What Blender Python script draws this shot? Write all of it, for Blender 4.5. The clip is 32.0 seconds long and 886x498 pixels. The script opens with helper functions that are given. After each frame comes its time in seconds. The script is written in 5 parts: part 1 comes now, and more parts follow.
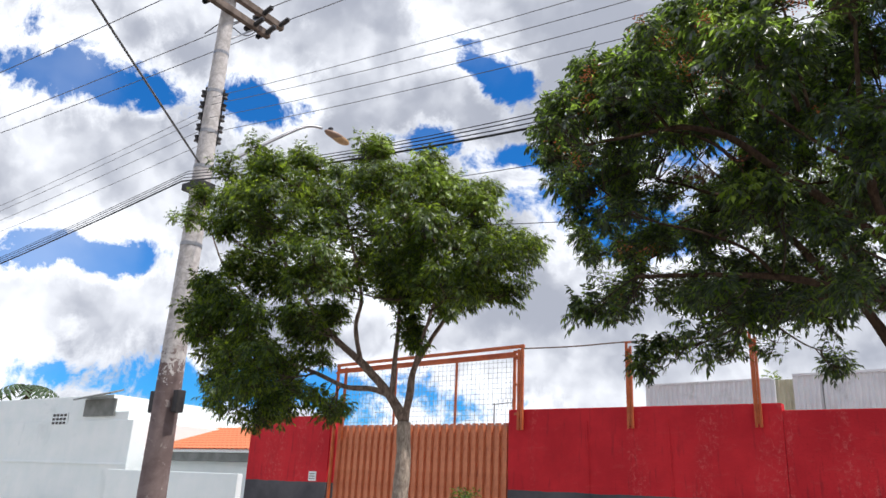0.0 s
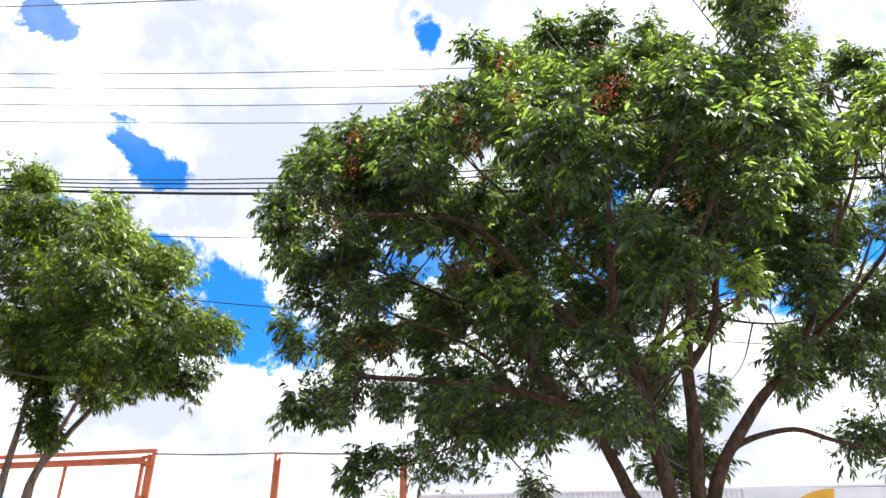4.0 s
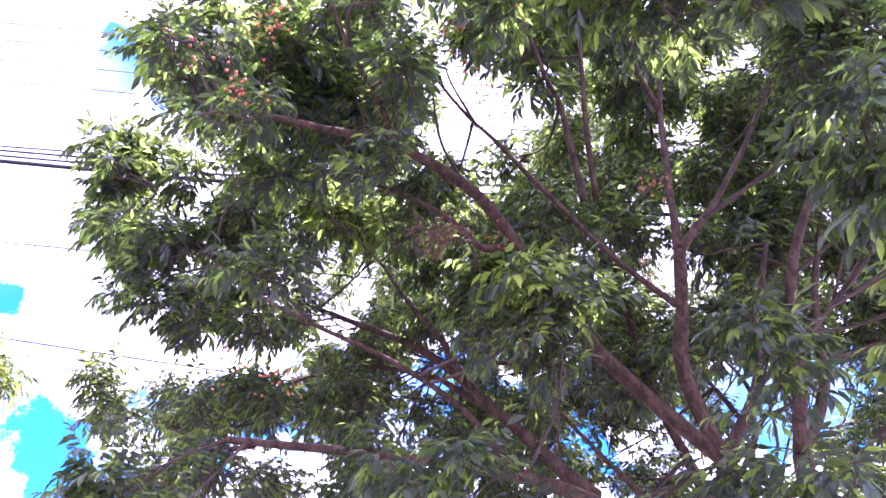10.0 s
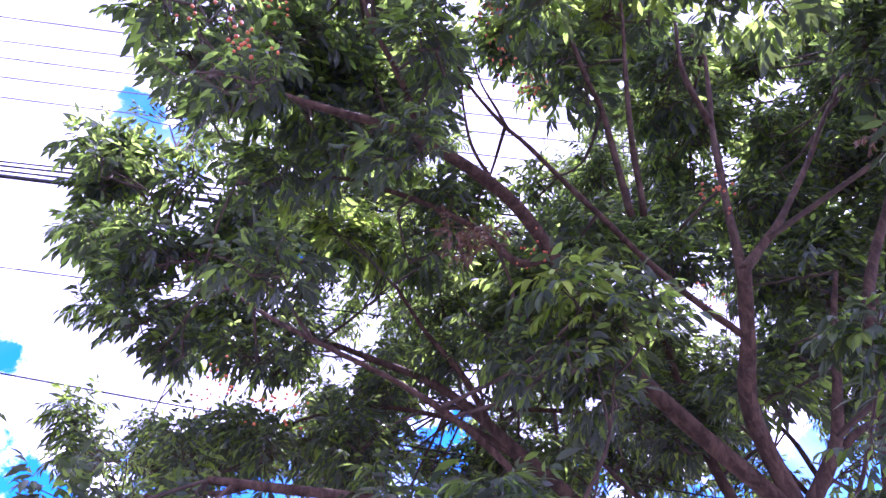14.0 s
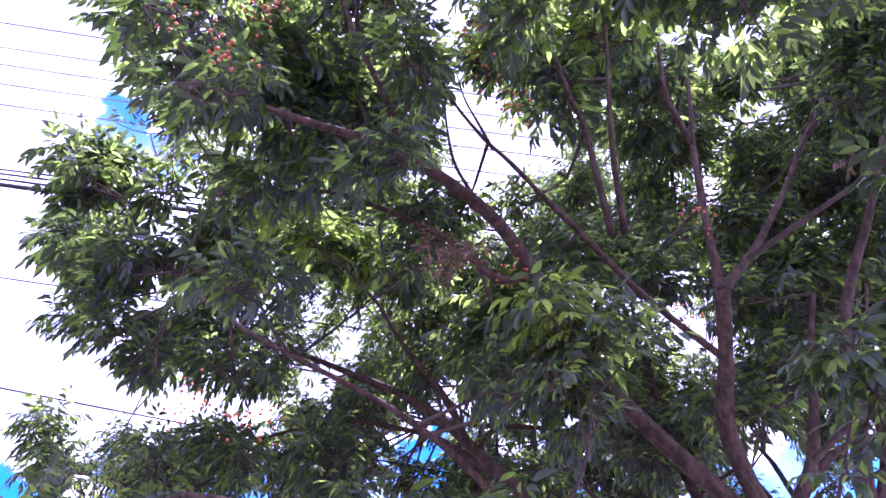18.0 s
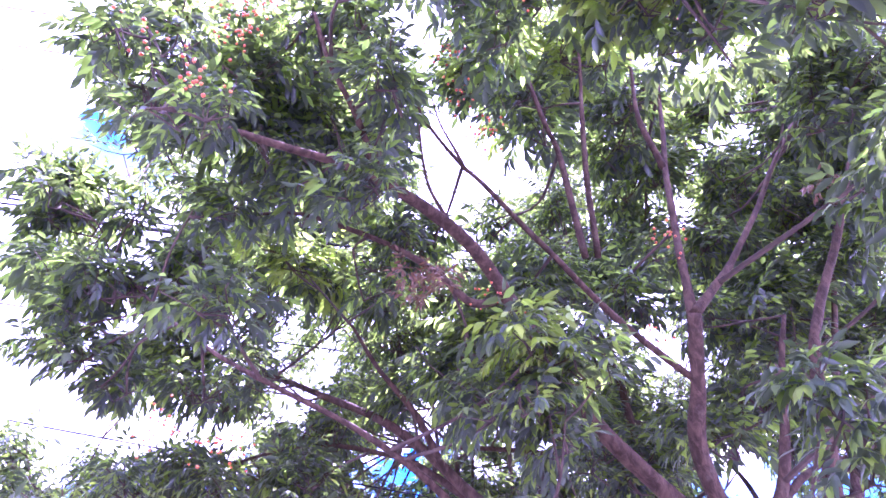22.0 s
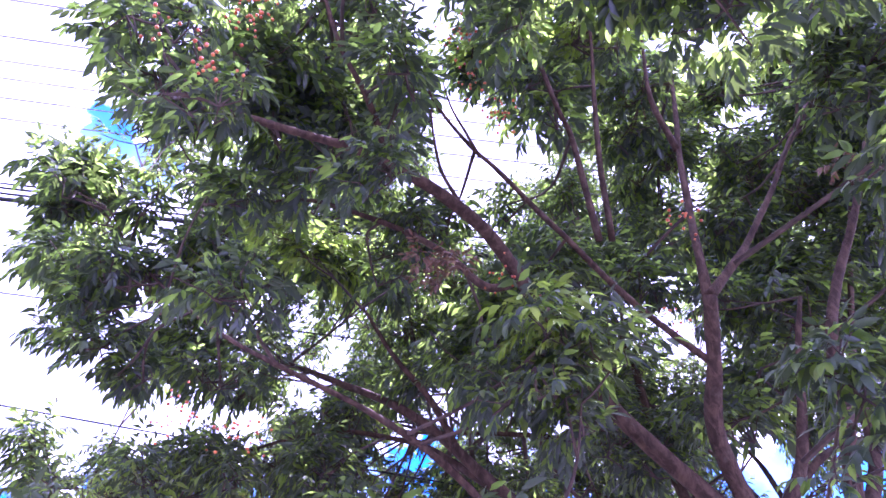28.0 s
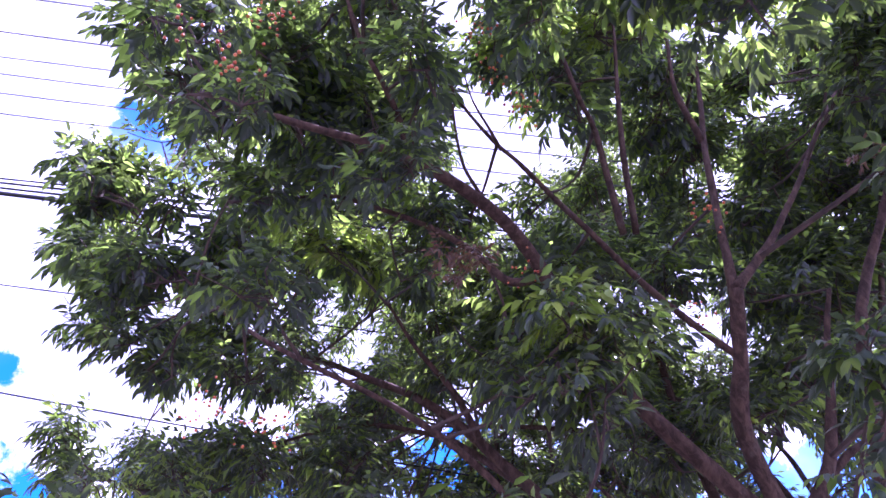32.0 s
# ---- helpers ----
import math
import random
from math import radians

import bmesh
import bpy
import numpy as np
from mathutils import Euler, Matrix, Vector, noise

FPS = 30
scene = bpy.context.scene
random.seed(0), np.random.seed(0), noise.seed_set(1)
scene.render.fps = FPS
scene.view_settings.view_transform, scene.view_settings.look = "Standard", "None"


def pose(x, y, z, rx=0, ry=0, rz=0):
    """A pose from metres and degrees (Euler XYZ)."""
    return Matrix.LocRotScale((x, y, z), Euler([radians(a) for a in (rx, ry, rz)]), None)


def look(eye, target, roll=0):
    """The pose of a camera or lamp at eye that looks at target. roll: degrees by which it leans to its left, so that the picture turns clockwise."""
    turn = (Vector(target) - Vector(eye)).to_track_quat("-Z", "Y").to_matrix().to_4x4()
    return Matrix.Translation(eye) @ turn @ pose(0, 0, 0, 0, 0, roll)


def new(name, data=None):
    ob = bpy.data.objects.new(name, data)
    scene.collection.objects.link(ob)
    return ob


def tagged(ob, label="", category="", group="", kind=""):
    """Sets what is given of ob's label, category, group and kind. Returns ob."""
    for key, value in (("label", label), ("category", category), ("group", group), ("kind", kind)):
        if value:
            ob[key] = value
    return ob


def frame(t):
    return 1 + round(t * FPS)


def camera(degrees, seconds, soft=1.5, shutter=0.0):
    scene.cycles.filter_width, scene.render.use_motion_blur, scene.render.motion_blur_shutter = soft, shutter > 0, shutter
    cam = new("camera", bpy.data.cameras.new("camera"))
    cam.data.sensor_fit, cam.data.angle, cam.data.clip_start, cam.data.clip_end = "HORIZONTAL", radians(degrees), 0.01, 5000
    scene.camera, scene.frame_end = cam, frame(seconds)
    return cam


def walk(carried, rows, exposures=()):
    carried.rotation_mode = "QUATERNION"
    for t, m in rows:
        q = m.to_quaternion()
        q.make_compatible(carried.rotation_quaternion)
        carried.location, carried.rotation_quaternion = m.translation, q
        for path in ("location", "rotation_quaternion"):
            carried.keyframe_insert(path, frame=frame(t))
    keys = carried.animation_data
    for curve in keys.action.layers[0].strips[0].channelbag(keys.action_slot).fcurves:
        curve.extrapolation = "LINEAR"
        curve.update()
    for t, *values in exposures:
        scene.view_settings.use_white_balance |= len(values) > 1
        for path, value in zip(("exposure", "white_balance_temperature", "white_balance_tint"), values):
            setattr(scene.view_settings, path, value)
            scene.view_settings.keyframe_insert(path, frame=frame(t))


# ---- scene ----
cam = camera(61.3, 32.0, soft=1.55)
PATH = [
    (0, (0.216, -0.377, 1.269), (-0.88, 1.178, 1.89), 2.7),
    (0.5, (0.058, -0.424, 1.259), (-0.941, 1.185, 1.902), 3.7),
    (1, (-0.027, -0.486, 1.289), (-0.866, 1.2, 1.963), 1.9),
    (1.5, (-0.083, -0.455, 1.293), (-0.87, 1.248, 1.985), 1.6),
    (2, (-0.174, -0.326, 1.271), (-0.911, 1.369, 2.036), 1.2),
    (2.5, (-0.272, -0.198, 1.307), (-0.827, 1.546, 2.113), -0.6),
    (3, (-0.406, -0.101, 1.335), (-0.694, 1.651, 2.254), -1.3),
    (3.5, (-0.546, 0.007, 1.362), (-0.743, 1.779, 2.269), 0.5),
    (4, (-0.624, 0.16, 1.385), (-0.807, 1.931, 2.295), 0.3),
    (4.5, (-0.659, 0.317, 1.384), (-0.807, 2.088, 2.301), 1.5),
    (6.5, (-0.852, 1.202, 1.432), (-0.791, 2.887, 2.508), 0.3),
    (7, (-0.909, 1.339, 1.484), (-0.856, 2.995, 2.604), 0.9),
    (7.5, (-0.968, 1.494, 1.502), (-0.893, 3.129, 2.652), 0.3),
    (8, (-0.969, 1.634, 1.599), (-0.878, 3.256, 2.766), -0.3),
    (8.5, (-1.01, 1.766, 1.612), (-0.892, 3.369, 2.802), -0.6),
    (9, (-1.065, 1.905, 1.674), (-0.947, 3.499, 2.877), 0.0),
    (9.5, (-1.132, 2.013, 1.661), (-0.973, 3.581, 2.892), -0.7),
    (10, (-1.13, 2.153, 1.685), (-0.946, 3.694, 2.947), -1.2),
    (10.5, (-1.132, 2.239, 1.729), (-0.921, 3.797, 2.965), -1.7),
    (11, (-1.153, 2.337, 1.744), (-0.942, 3.904, 2.969), -1.8),
    (11.5, (-1.179, 2.433, 1.791), (-0.988, 3.979, 3.046), -1.0),
    (12, (-1.171, 2.522, 1.781), (-0.991, 4.021, 3.092), -0.5),
    (12.5, (-1.16, 2.544, 1.789), (-0.989, 4.018, 3.13), -0.3),
    (13, (-1.16, 2.544, 1.778), (-0.996, 3.978, 3.162), 0.1),
    (13.5, (-1.163, 2.539, 1.777), (-1.0, 3.961, 3.174), 0.4),
    (15.5, (-1.163, 2.541, 1.791), (-0.986, 3.957, 3.191), -0.0),
    (16, (-1.16, 2.548, 1.795), (-0.965, 3.959, 3.198), -0.5),
    (16.5, (-1.154, 2.537, 1.792), (-0.954, 3.945, 3.198), -0.3),
    (17, (-1.153, 2.533, 1.795), (-0.948, 3.934, 3.208), -0.3),
    (17.5, (-1.157, 2.536, 1.797), (-0.946, 3.931, 3.215), -0.3),
    (18, (-1.153, 2.537, 1.793), (-0.949, 3.929, 3.214), 0.2),
    (18.5, (-1.166, 2.536, 1.791), (-0.953, 3.921, 3.218), 0.2),
    (19, (-1.164, 2.53, 1.794), (-0.95, 3.91, 3.226), 0.3),
    (19.5, (-1.164, 2.522, 1.796), (-0.941, 3.895, 3.233), 0.1),
    (20, (-1.153, 2.521, 1.802), (-0.927, 3.888, 3.243), -0.1),
    (20.5, (-1.15, 2.515, 1.805), (-0.922, 3.885, 3.245), -0.3),
    (21, (-1.152, 2.513, 1.802), (-0.917, 3.874, 3.249), -0.7),
    (21.5, (-1.141, 2.515, 1.805), (-0.899, 3.87, 3.256), -1.0),
    (22, (-1.14, 2.52, 1.805), (-0.886, 3.871, 3.258), -1.4),
    (22.5, (-1.139, 2.521, 1.809), (-0.871, 3.87, 3.26), -1.6),
    (23, (-1.144, 2.528, 1.8), (-0.859, 3.874, 3.251), -2.0),
    (23.5, (-1.141, 2.524, 1.807), (-0.858, 3.878, 3.252), -1.9),
    (24, (-1.145, 2.526, 1.803), (-0.862, 3.879, 3.248), -2.0),
    (24.5, (-1.148, 2.523, 1.8), (-0.867, 3.883, 3.239), -1.8),
    (25, (-1.144, 2.525, 1.797), (-0.876, 3.886, 3.238), -1.4),
    (25.5, (-1.15, 2.523, 1.798), (-0.892, 3.892, 3.233), -1.0),
    (27.5, (-1.148, 2.534, 1.8), (-0.91, 3.907, 3.234), -1.2),
    (28, (-1.15, 2.537, 1.798), (-0.918, 3.912, 3.233), -1.3),
    (28.5, (-1.15, 2.536, 1.8), (-0.923, 3.915, 3.231), -1.1),
    (29, (-1.151, 2.531, 1.797), (-0.928, 3.914, 3.224), -1.1),
    (29.5, (-1.144, 2.525, 1.8), (-0.933, 3.912, 3.225), -1.0),
    (30, (-1.142, 2.524, 1.801), (-0.942, 3.914, 3.225), -0.6),
    (30.5, (-1.147, 2.52, 1.802), (-0.955, 3.915, 3.222), -0.5),
    (31, (-1.149, 2.521, 1.803), (-0.963, 3.918, 3.222), -0.2),
    (31.5, (-1.147, 2.523, 1.801), (-0.973, 3.922, 3.22), 0.1),
    (32, (-1.144, 2.525, 1.802), (-0.977, 3.925, 3.221), 0.2),
]
walk(cam, [(t, look(eye, target, roll)) for t, eye, target, roll in PATH],
     exposures=[(0, 0.05, 6360, 12), (2, 0.12, 6360, 13), (3, 0.20, 6310, 14), (4, 0.90, 6320, 13), (6.5, 2.22, 5450, 48), (7.5, 2.22, 5450, 48), (8.3, 1.50, 5470, 48), (9, 2.42, 5430, 59), (11, 2.55, 5350, 67), (12.2, 2.15, 5330, 65), (12.8, 1.80, 5230, 63),
                (15.5, 2.26, 5070, 70), (16.2, 2.26, 5070, 70), (17, 1.98, 5070, 69), (19, 2.28, 5070, 76), (20, 2.60, 5020, 78), (22, 3.30, 4970, 84), (23, 3.30, 4920, 84), (25, 2.70, 4970, 80), (28, 2.41, 4970, 72), (30, 1.79, 5020, 69), (32, 1.74, 5070, 68)])

# ---- light ----
SUN_AZ, SUN_EL = 78.0, 66.0          # degrees east of +y, and above the horizon
sun_way = Vector((math.sin(radians(SUN_AZ)) * math.cos(radians(SUN_EL)), math.cos(radians(SUN_AZ)) * math.cos(radians(SUN_EL)), math.sin(radians(SUN_EL))))
sun = new("sun", bpy.data.lights.new("sun", "SUN"))
sun.data.energy, sun.data.angle, sun.data.color = 4.6, radians(0.53), (1.0, 0.95, 0.87)
sun.matrix_world = look((0, 0, 30), Vector((0, 0, 30)) - sun_way)


class Nodes:
    """Small helper to wire up a node tree."""
    def __init__(self, tree):
        self.tree = tree
        tree.nodes.clear()

    def add(self, kind, ins=None, operation="", blend=""):
        n = self.tree.nodes.new("ShaderNode" + kind)
        if operation:
            n.operation = operation
        if blend:
            n.blend_type = blend
        for k, v in (ins or {}).items():
            self.put(n, k, v)
        return n

    def put(self, n, k, v):
        if isinstance(v, bpy.types.NodeSocket):
            self.tree.links.new(v, n.inputs[k])
        elif isinstance(v, bpy.types.Node):
            self.tree.links.new(v.outputs[0], n.inputs[k])
        else:
            n.inputs[k].default_value = v

    def math(self, op, a, b=0.0, c=0.0, clamp=False):
        n = self.add("Math", {0: a, 1: b, 2: c}, operation=op)
        n.use_clamp = clamp
        return n

    def noise(self, scale, detail=4.0, rough=0.55, vec=None, dist=0.0):
        n = self.add("TexNoise", {"Scale": scale, "Detail": detail, "Roughness": rough, "Distortion": dist})
        if vec is not None:
            self.put(n, "Vector", vec)
        return n

    def span(self, v, a, b, c=0.0, d=1.0, smooth=True):
        n = self.add("MapRange", {"Value": v, "From Min": a, "From Max": b, "To Min": c, "To Max": d})
        n.interpolation_type = "SMOOTHSTEP" if smooth else "LINEAR"
        return n

    def mix(self, f, a, b, blend="MIX"):
        return self.add("MixRGB", {"Fac": f, "Color1": a, "Color2": b}, blend=blend)


def build_sky():
    w = bpy.data.worlds.new("sky")
    scene.world = w
    w.use_nodes = True
    N = Nodes(w.node_tree)
    sky = N.add("TexSky")
    sky.sky_type, sky.sun_disc, sky.sun_elevation, sky.sun_rotation = "NISHITA", False, radians(SUN_EL), radians(SUN_AZ)
    sky.air_density, sky.dust_density, sky.ozone_density = 1.0, 0.4, 2.5
    co = N.add("TexCoord")
    way = co.outputs["Generated"]
    # the cloud edges curl at three sizes
    warp = N.noise(6.0, 7.0, 0.66, way)
    curl = N.add("VectorMath", {0: warp.outputs["Color"], 1: (0.5, 0.5, 0.5)}, operation="SUBTRACT")
    curl = N.add("VectorMath", {0: curl, "Scale": 0.07}, operation="SCALE")
    bent = N.add("VectorMath", {0: way, 1: curl}, operation="ADD")
    open_sky = None
    for az, el, wide, high, turn in GAPS:
        a, e = radians(az), radians(el)
        c = Vector((math.sin(a) * math.cos(e), math.cos(a) * math.cos(e), math.sin(e)))
        side = Vector((math.cos(a), -math.sin(a), 0))
        up = side.cross(c) * -1 if side.cross(c).z < 0 else side.cross(c)
        r = radians(turn)
        u, v = side * math.cos(r) + up * math.sin(r), up * math.cos(r) - side * math.sin(r)
        off = N.add("VectorMath", {0: bent, 1: tuple(c)}, operation="SUBTRACT")
        du = N.math("DIVIDE", N.add("VectorMath", {0: off, 1: tuple(u)}, operation="DOT_PRODUCT").outputs["Value"], radians(wide))
        dv = N.math("DIVIDE", N.add("VectorMath", {0: off, 1: tuple(v)}, operation="DOT_PRODUCT").outputs["Value"], radians(high))
        dn = N.math("DIVIDE", N.add("VectorMath", {0: off, 1: tuple(c)}, operation="DOT_PRODUCT").outputs["Value"], radians(40))
        d = N.math("SQRT", N.math("ADD", N.math("ADD", N.math("MULTIPLY", du, du), N.math("MULTIPLY", dv, dv)), N.math("MULTIPLY", dn, dn)))
        open_sky = d if open_sky is None else N.math("MINIMUM", open_sky, d)
    heap = N.noise(3.6, 4.0, 0.45, bent)
    fine = N.noise(15.0, 8.0, 0.68, bent)
    ragged = N.noise(11.0, 6.0, 0.65, way, 0.5)
    edge = N.math("ADD", open_sky, N.math("MULTIPLY", N.math("SUBTRACT", fine, 0.5), 2.6))
    edge = N.math("ADD", edge, N.math("MULTIPLY", N.math("SUBTRACT", ragged, 0.5), 3.6))
    cover = N.math("MAXIMUM", N.span(edge, 0.68, 1.34), N.span(heap, 0.45, 0.75, 0.0, 0.3))
    # bright heaps and grey undersides
    streak = N.add("Mapping", {"Vector": way, "Scale": (1.4, 1.4, 4.0)})
    veil = N.noise(2.2, 3.0, 0.5, streak)
    tone = N.math("ADD", N.math("MULTIPLY", heap, 0.65), N.math("MULTIPLY", veil, 0.45))
    rise = N.add("SeparateXYZ", {0: way}).outputs["Z"]
    lump = N.noise(5.5, 4.0, 0.48, bent)
    lee = N.add("VectorMath", {0: bent, 1: tuple(sun_way * -0.035)}, operation="ADD")
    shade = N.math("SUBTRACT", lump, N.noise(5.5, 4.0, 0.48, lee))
    tone = N.math("ADD", tone, N.math("MULTIPLY", shade, 1.6))
    tone = N.math("ADD", tone, N.span(rise, 0.30, 0.62, 0.03, -0.03))
    tone = N.math("ADD", tone, N.span(edge, 1.0, 2.2, 0.13, -0.05))
    grey = N.span(tone, 0.36, 0.80)
    cloud = N.mix(grey, (0.44, 0.47, 0.54, 1), (1.12, 1.15, 1.18, 1))
    blue = N.mix(1.0, sky, (0.016, 0.085, 0.150, 1), "MULTIPLY")
    seen = N.mix(cover, blue, cloud)
    bg = N.add("Background", {"Color": seen, "Strength": 1.0})
    out = N.add("OutputWorld", {"Surface": bg})


# openings in the cloud: azimuth from +y towards +x, elevation, half width, half height (degrees), turn
GAPS = [
    (-62.5, 26.3, 6.0, 1.5, 2), (-65.8, 26.2, 2.6, 2.2, 0), (-52, 27.8, 3.0, 1.1, 0), (-32, 31.4, 3.6, 1.2, -40), (-37.5, 26, 2.8, 1.0, 0), (-30, 25, 3.2, 1.0, 0),
    (-21.5, 20.9, 6.5, 2.7, -22), (3, 27, 13, 4.2, 0), (18, 23, 5.0, 2.0, -30), (-41.2, 38, 2.0, 0.9, 10), (-6.8, 43.9, 1.2, 1.6, 0),
    (-28.5, 48.6, 1.7, 2.3, 0), (-22.3, 48.4, 1.7, 2.4, 0),
    (-62, 14.6, 5.5, 1.1, 4), (-47, 6.6, 12, 1.7, 0), (35, 24, 12, 3, 0), (110, 45, 25, 9, 10), (-130, 35, 25, 8, 20),
]
build_sky()


# ---- materials ----
def material(name, build):
    m = bpy.data.materials.new(name)
    m.use_nodes = True
    N = Nodes(m.node_tree)
    out = N.add("OutputMaterial")
    N.put(out, "Surface", build(N))
    return m


def surface(name, dark, light, rough=0.7, scale=6.0, bump=0.3, metal=0.0, fine=60.0, stain=None, stain_scale=1.5, spec=0.4):
    """A worn surface: two tones in patches, fine grain in the relief and, if given, stains of a third colour."""
    def build(N):
        co = N.add("TexCoord").outputs["Object"]
        a = N.noise(scale, 5.0, 0.6, co)
        b = N.noise(fine, 3.0, 0.6, co)
        f = N.math("ADD", N.math("MULTIPLY", a, 0.75), N.math("MULTIPLY", b, 0.25))
        col = N.mix(N.span(f, 0.35, 0.65), (*dark, 1), (*light, 1))
        if stain:
            s = N.noise(stain_scale, 6.0, 0.65, co, 0.6)
            col = N.mix(N.span(s, 0.56, 0.70, 0.0, 0.8), col, (*stain, 1))
        r = N.span(b, 0.3, 0.7, rough - 0.12, min(1.0, rough + 0.1))
        bp = N.add("Bump", {"Strength": bump, "Distance": 0.01, "Height": f})
        return N.add("BsdfPrincipled", {"Base Color": col, "Roughness": r, "Metallic": metal, "Normal": bp, "Specular IOR Level": spec}).outputs[0]
    return material(name, build)


def leaf_material(name, dark, mid, light, glow, share=0.42, gloss=0.52):
    """Thin waxy leaf: tone by leaflet, gloss on top, and light let through."""
    def build(N):
        geo = N.add("NewGeometry")
        info = N.add("ObjectInfo")
        f = N.math("ADD", N.math("MULTIPLY", geo.outputs["Random Per Island"], 0.7), N.math("MULTIPLY", info.outputs["Random"], 0.3))
        ramp = N.add("ValToRGB", {"Fac": f})
        ramp.color_ramp.elements[0].color, ramp.color_ramp.elements[1].color = (*dark, 1), (*light, 1)
        e = ramp.color_ramp.elements.new(0.55)
        e.color = (*mid, 1)
        vein = N.noise(55.0, 3.0, 0.6, N.add("TexCoord").outputs["Object"])
        col = N.mix(N.span(vein, 0.35, 0.7, 0.0, 0.35), ramp, (*dark, 1))
        bp = N.add("Bump", {"Strength": 0.25, "Distance": 0.004, "Height": vein})
        top = N.add("BsdfPrincipled", {"Base Color": col, "Roughness": 0.38, "Specular IOR Level": gloss, "Normal": bp})
        thin = N.add("BsdfTranslucent", {"Color": N.mix(0.75, col, (*glow, 1))})
        # some leaves are thinner and let far more light through
        pick = N.math("FRACT", N.math("MULTIPLY", geo.outputs["Random Per Island"], 37.7))
        return N.add("MixShader", {0: N.span(pick, 0.62, 0.86, share * 0.3, min(0.8, share * 1.8)), 1: top, 2: thin}).outputs[0]
    return material(name, build)


def wall_paint(name):
    """Rough plastered wall: red above, dark grey dado below, brushed on by hand, with scuffs and drips."""
    def build(N):
        pos = N.add("NewGeometry").outputs["Position"]
        z = N.add("SeparateXYZ", {0: pos}).outputs["Z"]
        wob = N.noise(3.0, 3.0, 0.6, pos)
        line = N.math("ADD", z, N.math("MULTIPLY", N.math("SUBTRACT", wob, 0.5), 0.05))
        stretch = N.add("Mapping", {"Vector": pos, "Scale": (1.0, 1.0, 2.6)})
        patch = N.noise(0.9, 5.0, 0.6, pos)
        row = N.noise(3.5, 6.0, 0.7, stretch, 0.4)
        grain = N.noise(45.0, 4.0, 0.7, pos)
        red = N.mix(N.span(patch, 0.35, 0.66), (0.46, 0.011, 0.020, 1), (0.60, 0.020, 0.030, 1))
        red = N.mix(N.span(row, 0.56, 0.72, 0, 0.3), red, (0.55, 0.085, 0.085, 1))
        drip = N.noise(5.0, 5.0, 0.7, N.add("Mapping", {"Vector": pos, "Scale": (2.2, 1.0, 0.22)}))
        red = N.mix(N.span(drip, 0.54, 0.68, 0, 0.55), red, (0.22, 0.010, 0.016, 1))
        red = N.mix(N.span(grain, 0.55, 0.72, 0, 0.5), red, (0.24, 0.008, 0.014, 1))
        band = N.noise(1.6, 2.0, 0.5, N.add("Mapping", {"Vector": pos, "Scale": (1.0, 1.0, 0.12)}))
        scrape = N.noise(16.0, 6.0, 0.75, N.add("Mapping", {"Vector": pos, "Scale": (1.0, 1.0, 0.8)}), 0.8)
        red = N.mix(N.math("MULTIPLY", N.span(band, 0.54, 0.62), N.span(scrape, 0.50, 0.66, 0, 0.42)), red, (0.62, 0.17, 0.16, 1))
        grey = N.mix(N.span(patch, 0.35, 0.66), (0.055, 0.055, 0.065, 1), (0.10, 0.10, 0.11, 1))
        col = N.mix(N.span(line, 1.375, 1.385), grey, red)
        h = N.math("ADD", N.math("MULTIPLY", row, 0.6), N.math("ADD", N.math("MULTIPLY", grain, 0.2), N.math("MULTIPLY", scrape, 0.3)))
        bp = N.add("Bump", {"Strength": 0.55, "Distance": 0.03, "Height": h})
        return N.add("BsdfPrincipled", {"Base Color": col, "Roughness": 0.75, "Normal": bp, "Specular IOR Level": 0.3}).outputs[0]
    return material(name, build)


def bark_material(name, dark, light, moss):
    def build(N):
        co = N.add("TexCoord").outputs["Object"]
        stretch = N.add("Mapping", {"Vector": co, "Scale": (1, 1, 0.35)})
        a = N.noise(9.0, 5.0, 0.65, co)
        b = N.noise(38.0, 5.0, 0.7, stretch, 0.5)
        col = N.mix(N.span(b, 0.35, 0.68), (*dark, 1), (*light, 1))
        col = N.mix(N.span(a, 0.56, 0.68, 0, 0.7), col, (*moss, 1))
        bp = N.add("Bump", {"Strength": 0.7, "Distance": 0.012, "Height": b})
        return N.add("BsdfPrincipled", {"Base Color": col, "Roughness": 0.85, "Normal": bp, "Specular IOR Level": 0.2}).outputs[0]
    return material(name, build)


M_ASPHALT = surface("asphalt", (0.035, 0.035, 0.037), (0.065, 0.063, 0.06), 0.9, 2.0, 0.5)
M_PAVING = surface("concrete_paving", (0.24, 0.23, 0.21), (0.38, 0.36, 0.33), 0.85, 1.2, 0.3, stain=(0.16, 0.15, 0.13))
M_WALL = wall_paint("red_wall_paint")
M_ORANGE = surface("orange_steel", (0.40, 0.085, 0.025), (0.55, 0.14, 0.045), 0.45, 5.0, 0.15, stain=(0.20, 0.05, 0.03), stain_scale=3.0)
M_GATE = surface("orange_sheet", (0.48, 0.14, 0.06), (0.66, 0.24, 0.12), 0.5, 2.0, 0.12, stain=(0.30, 0.06, 0.03), stain_scale=1.6)
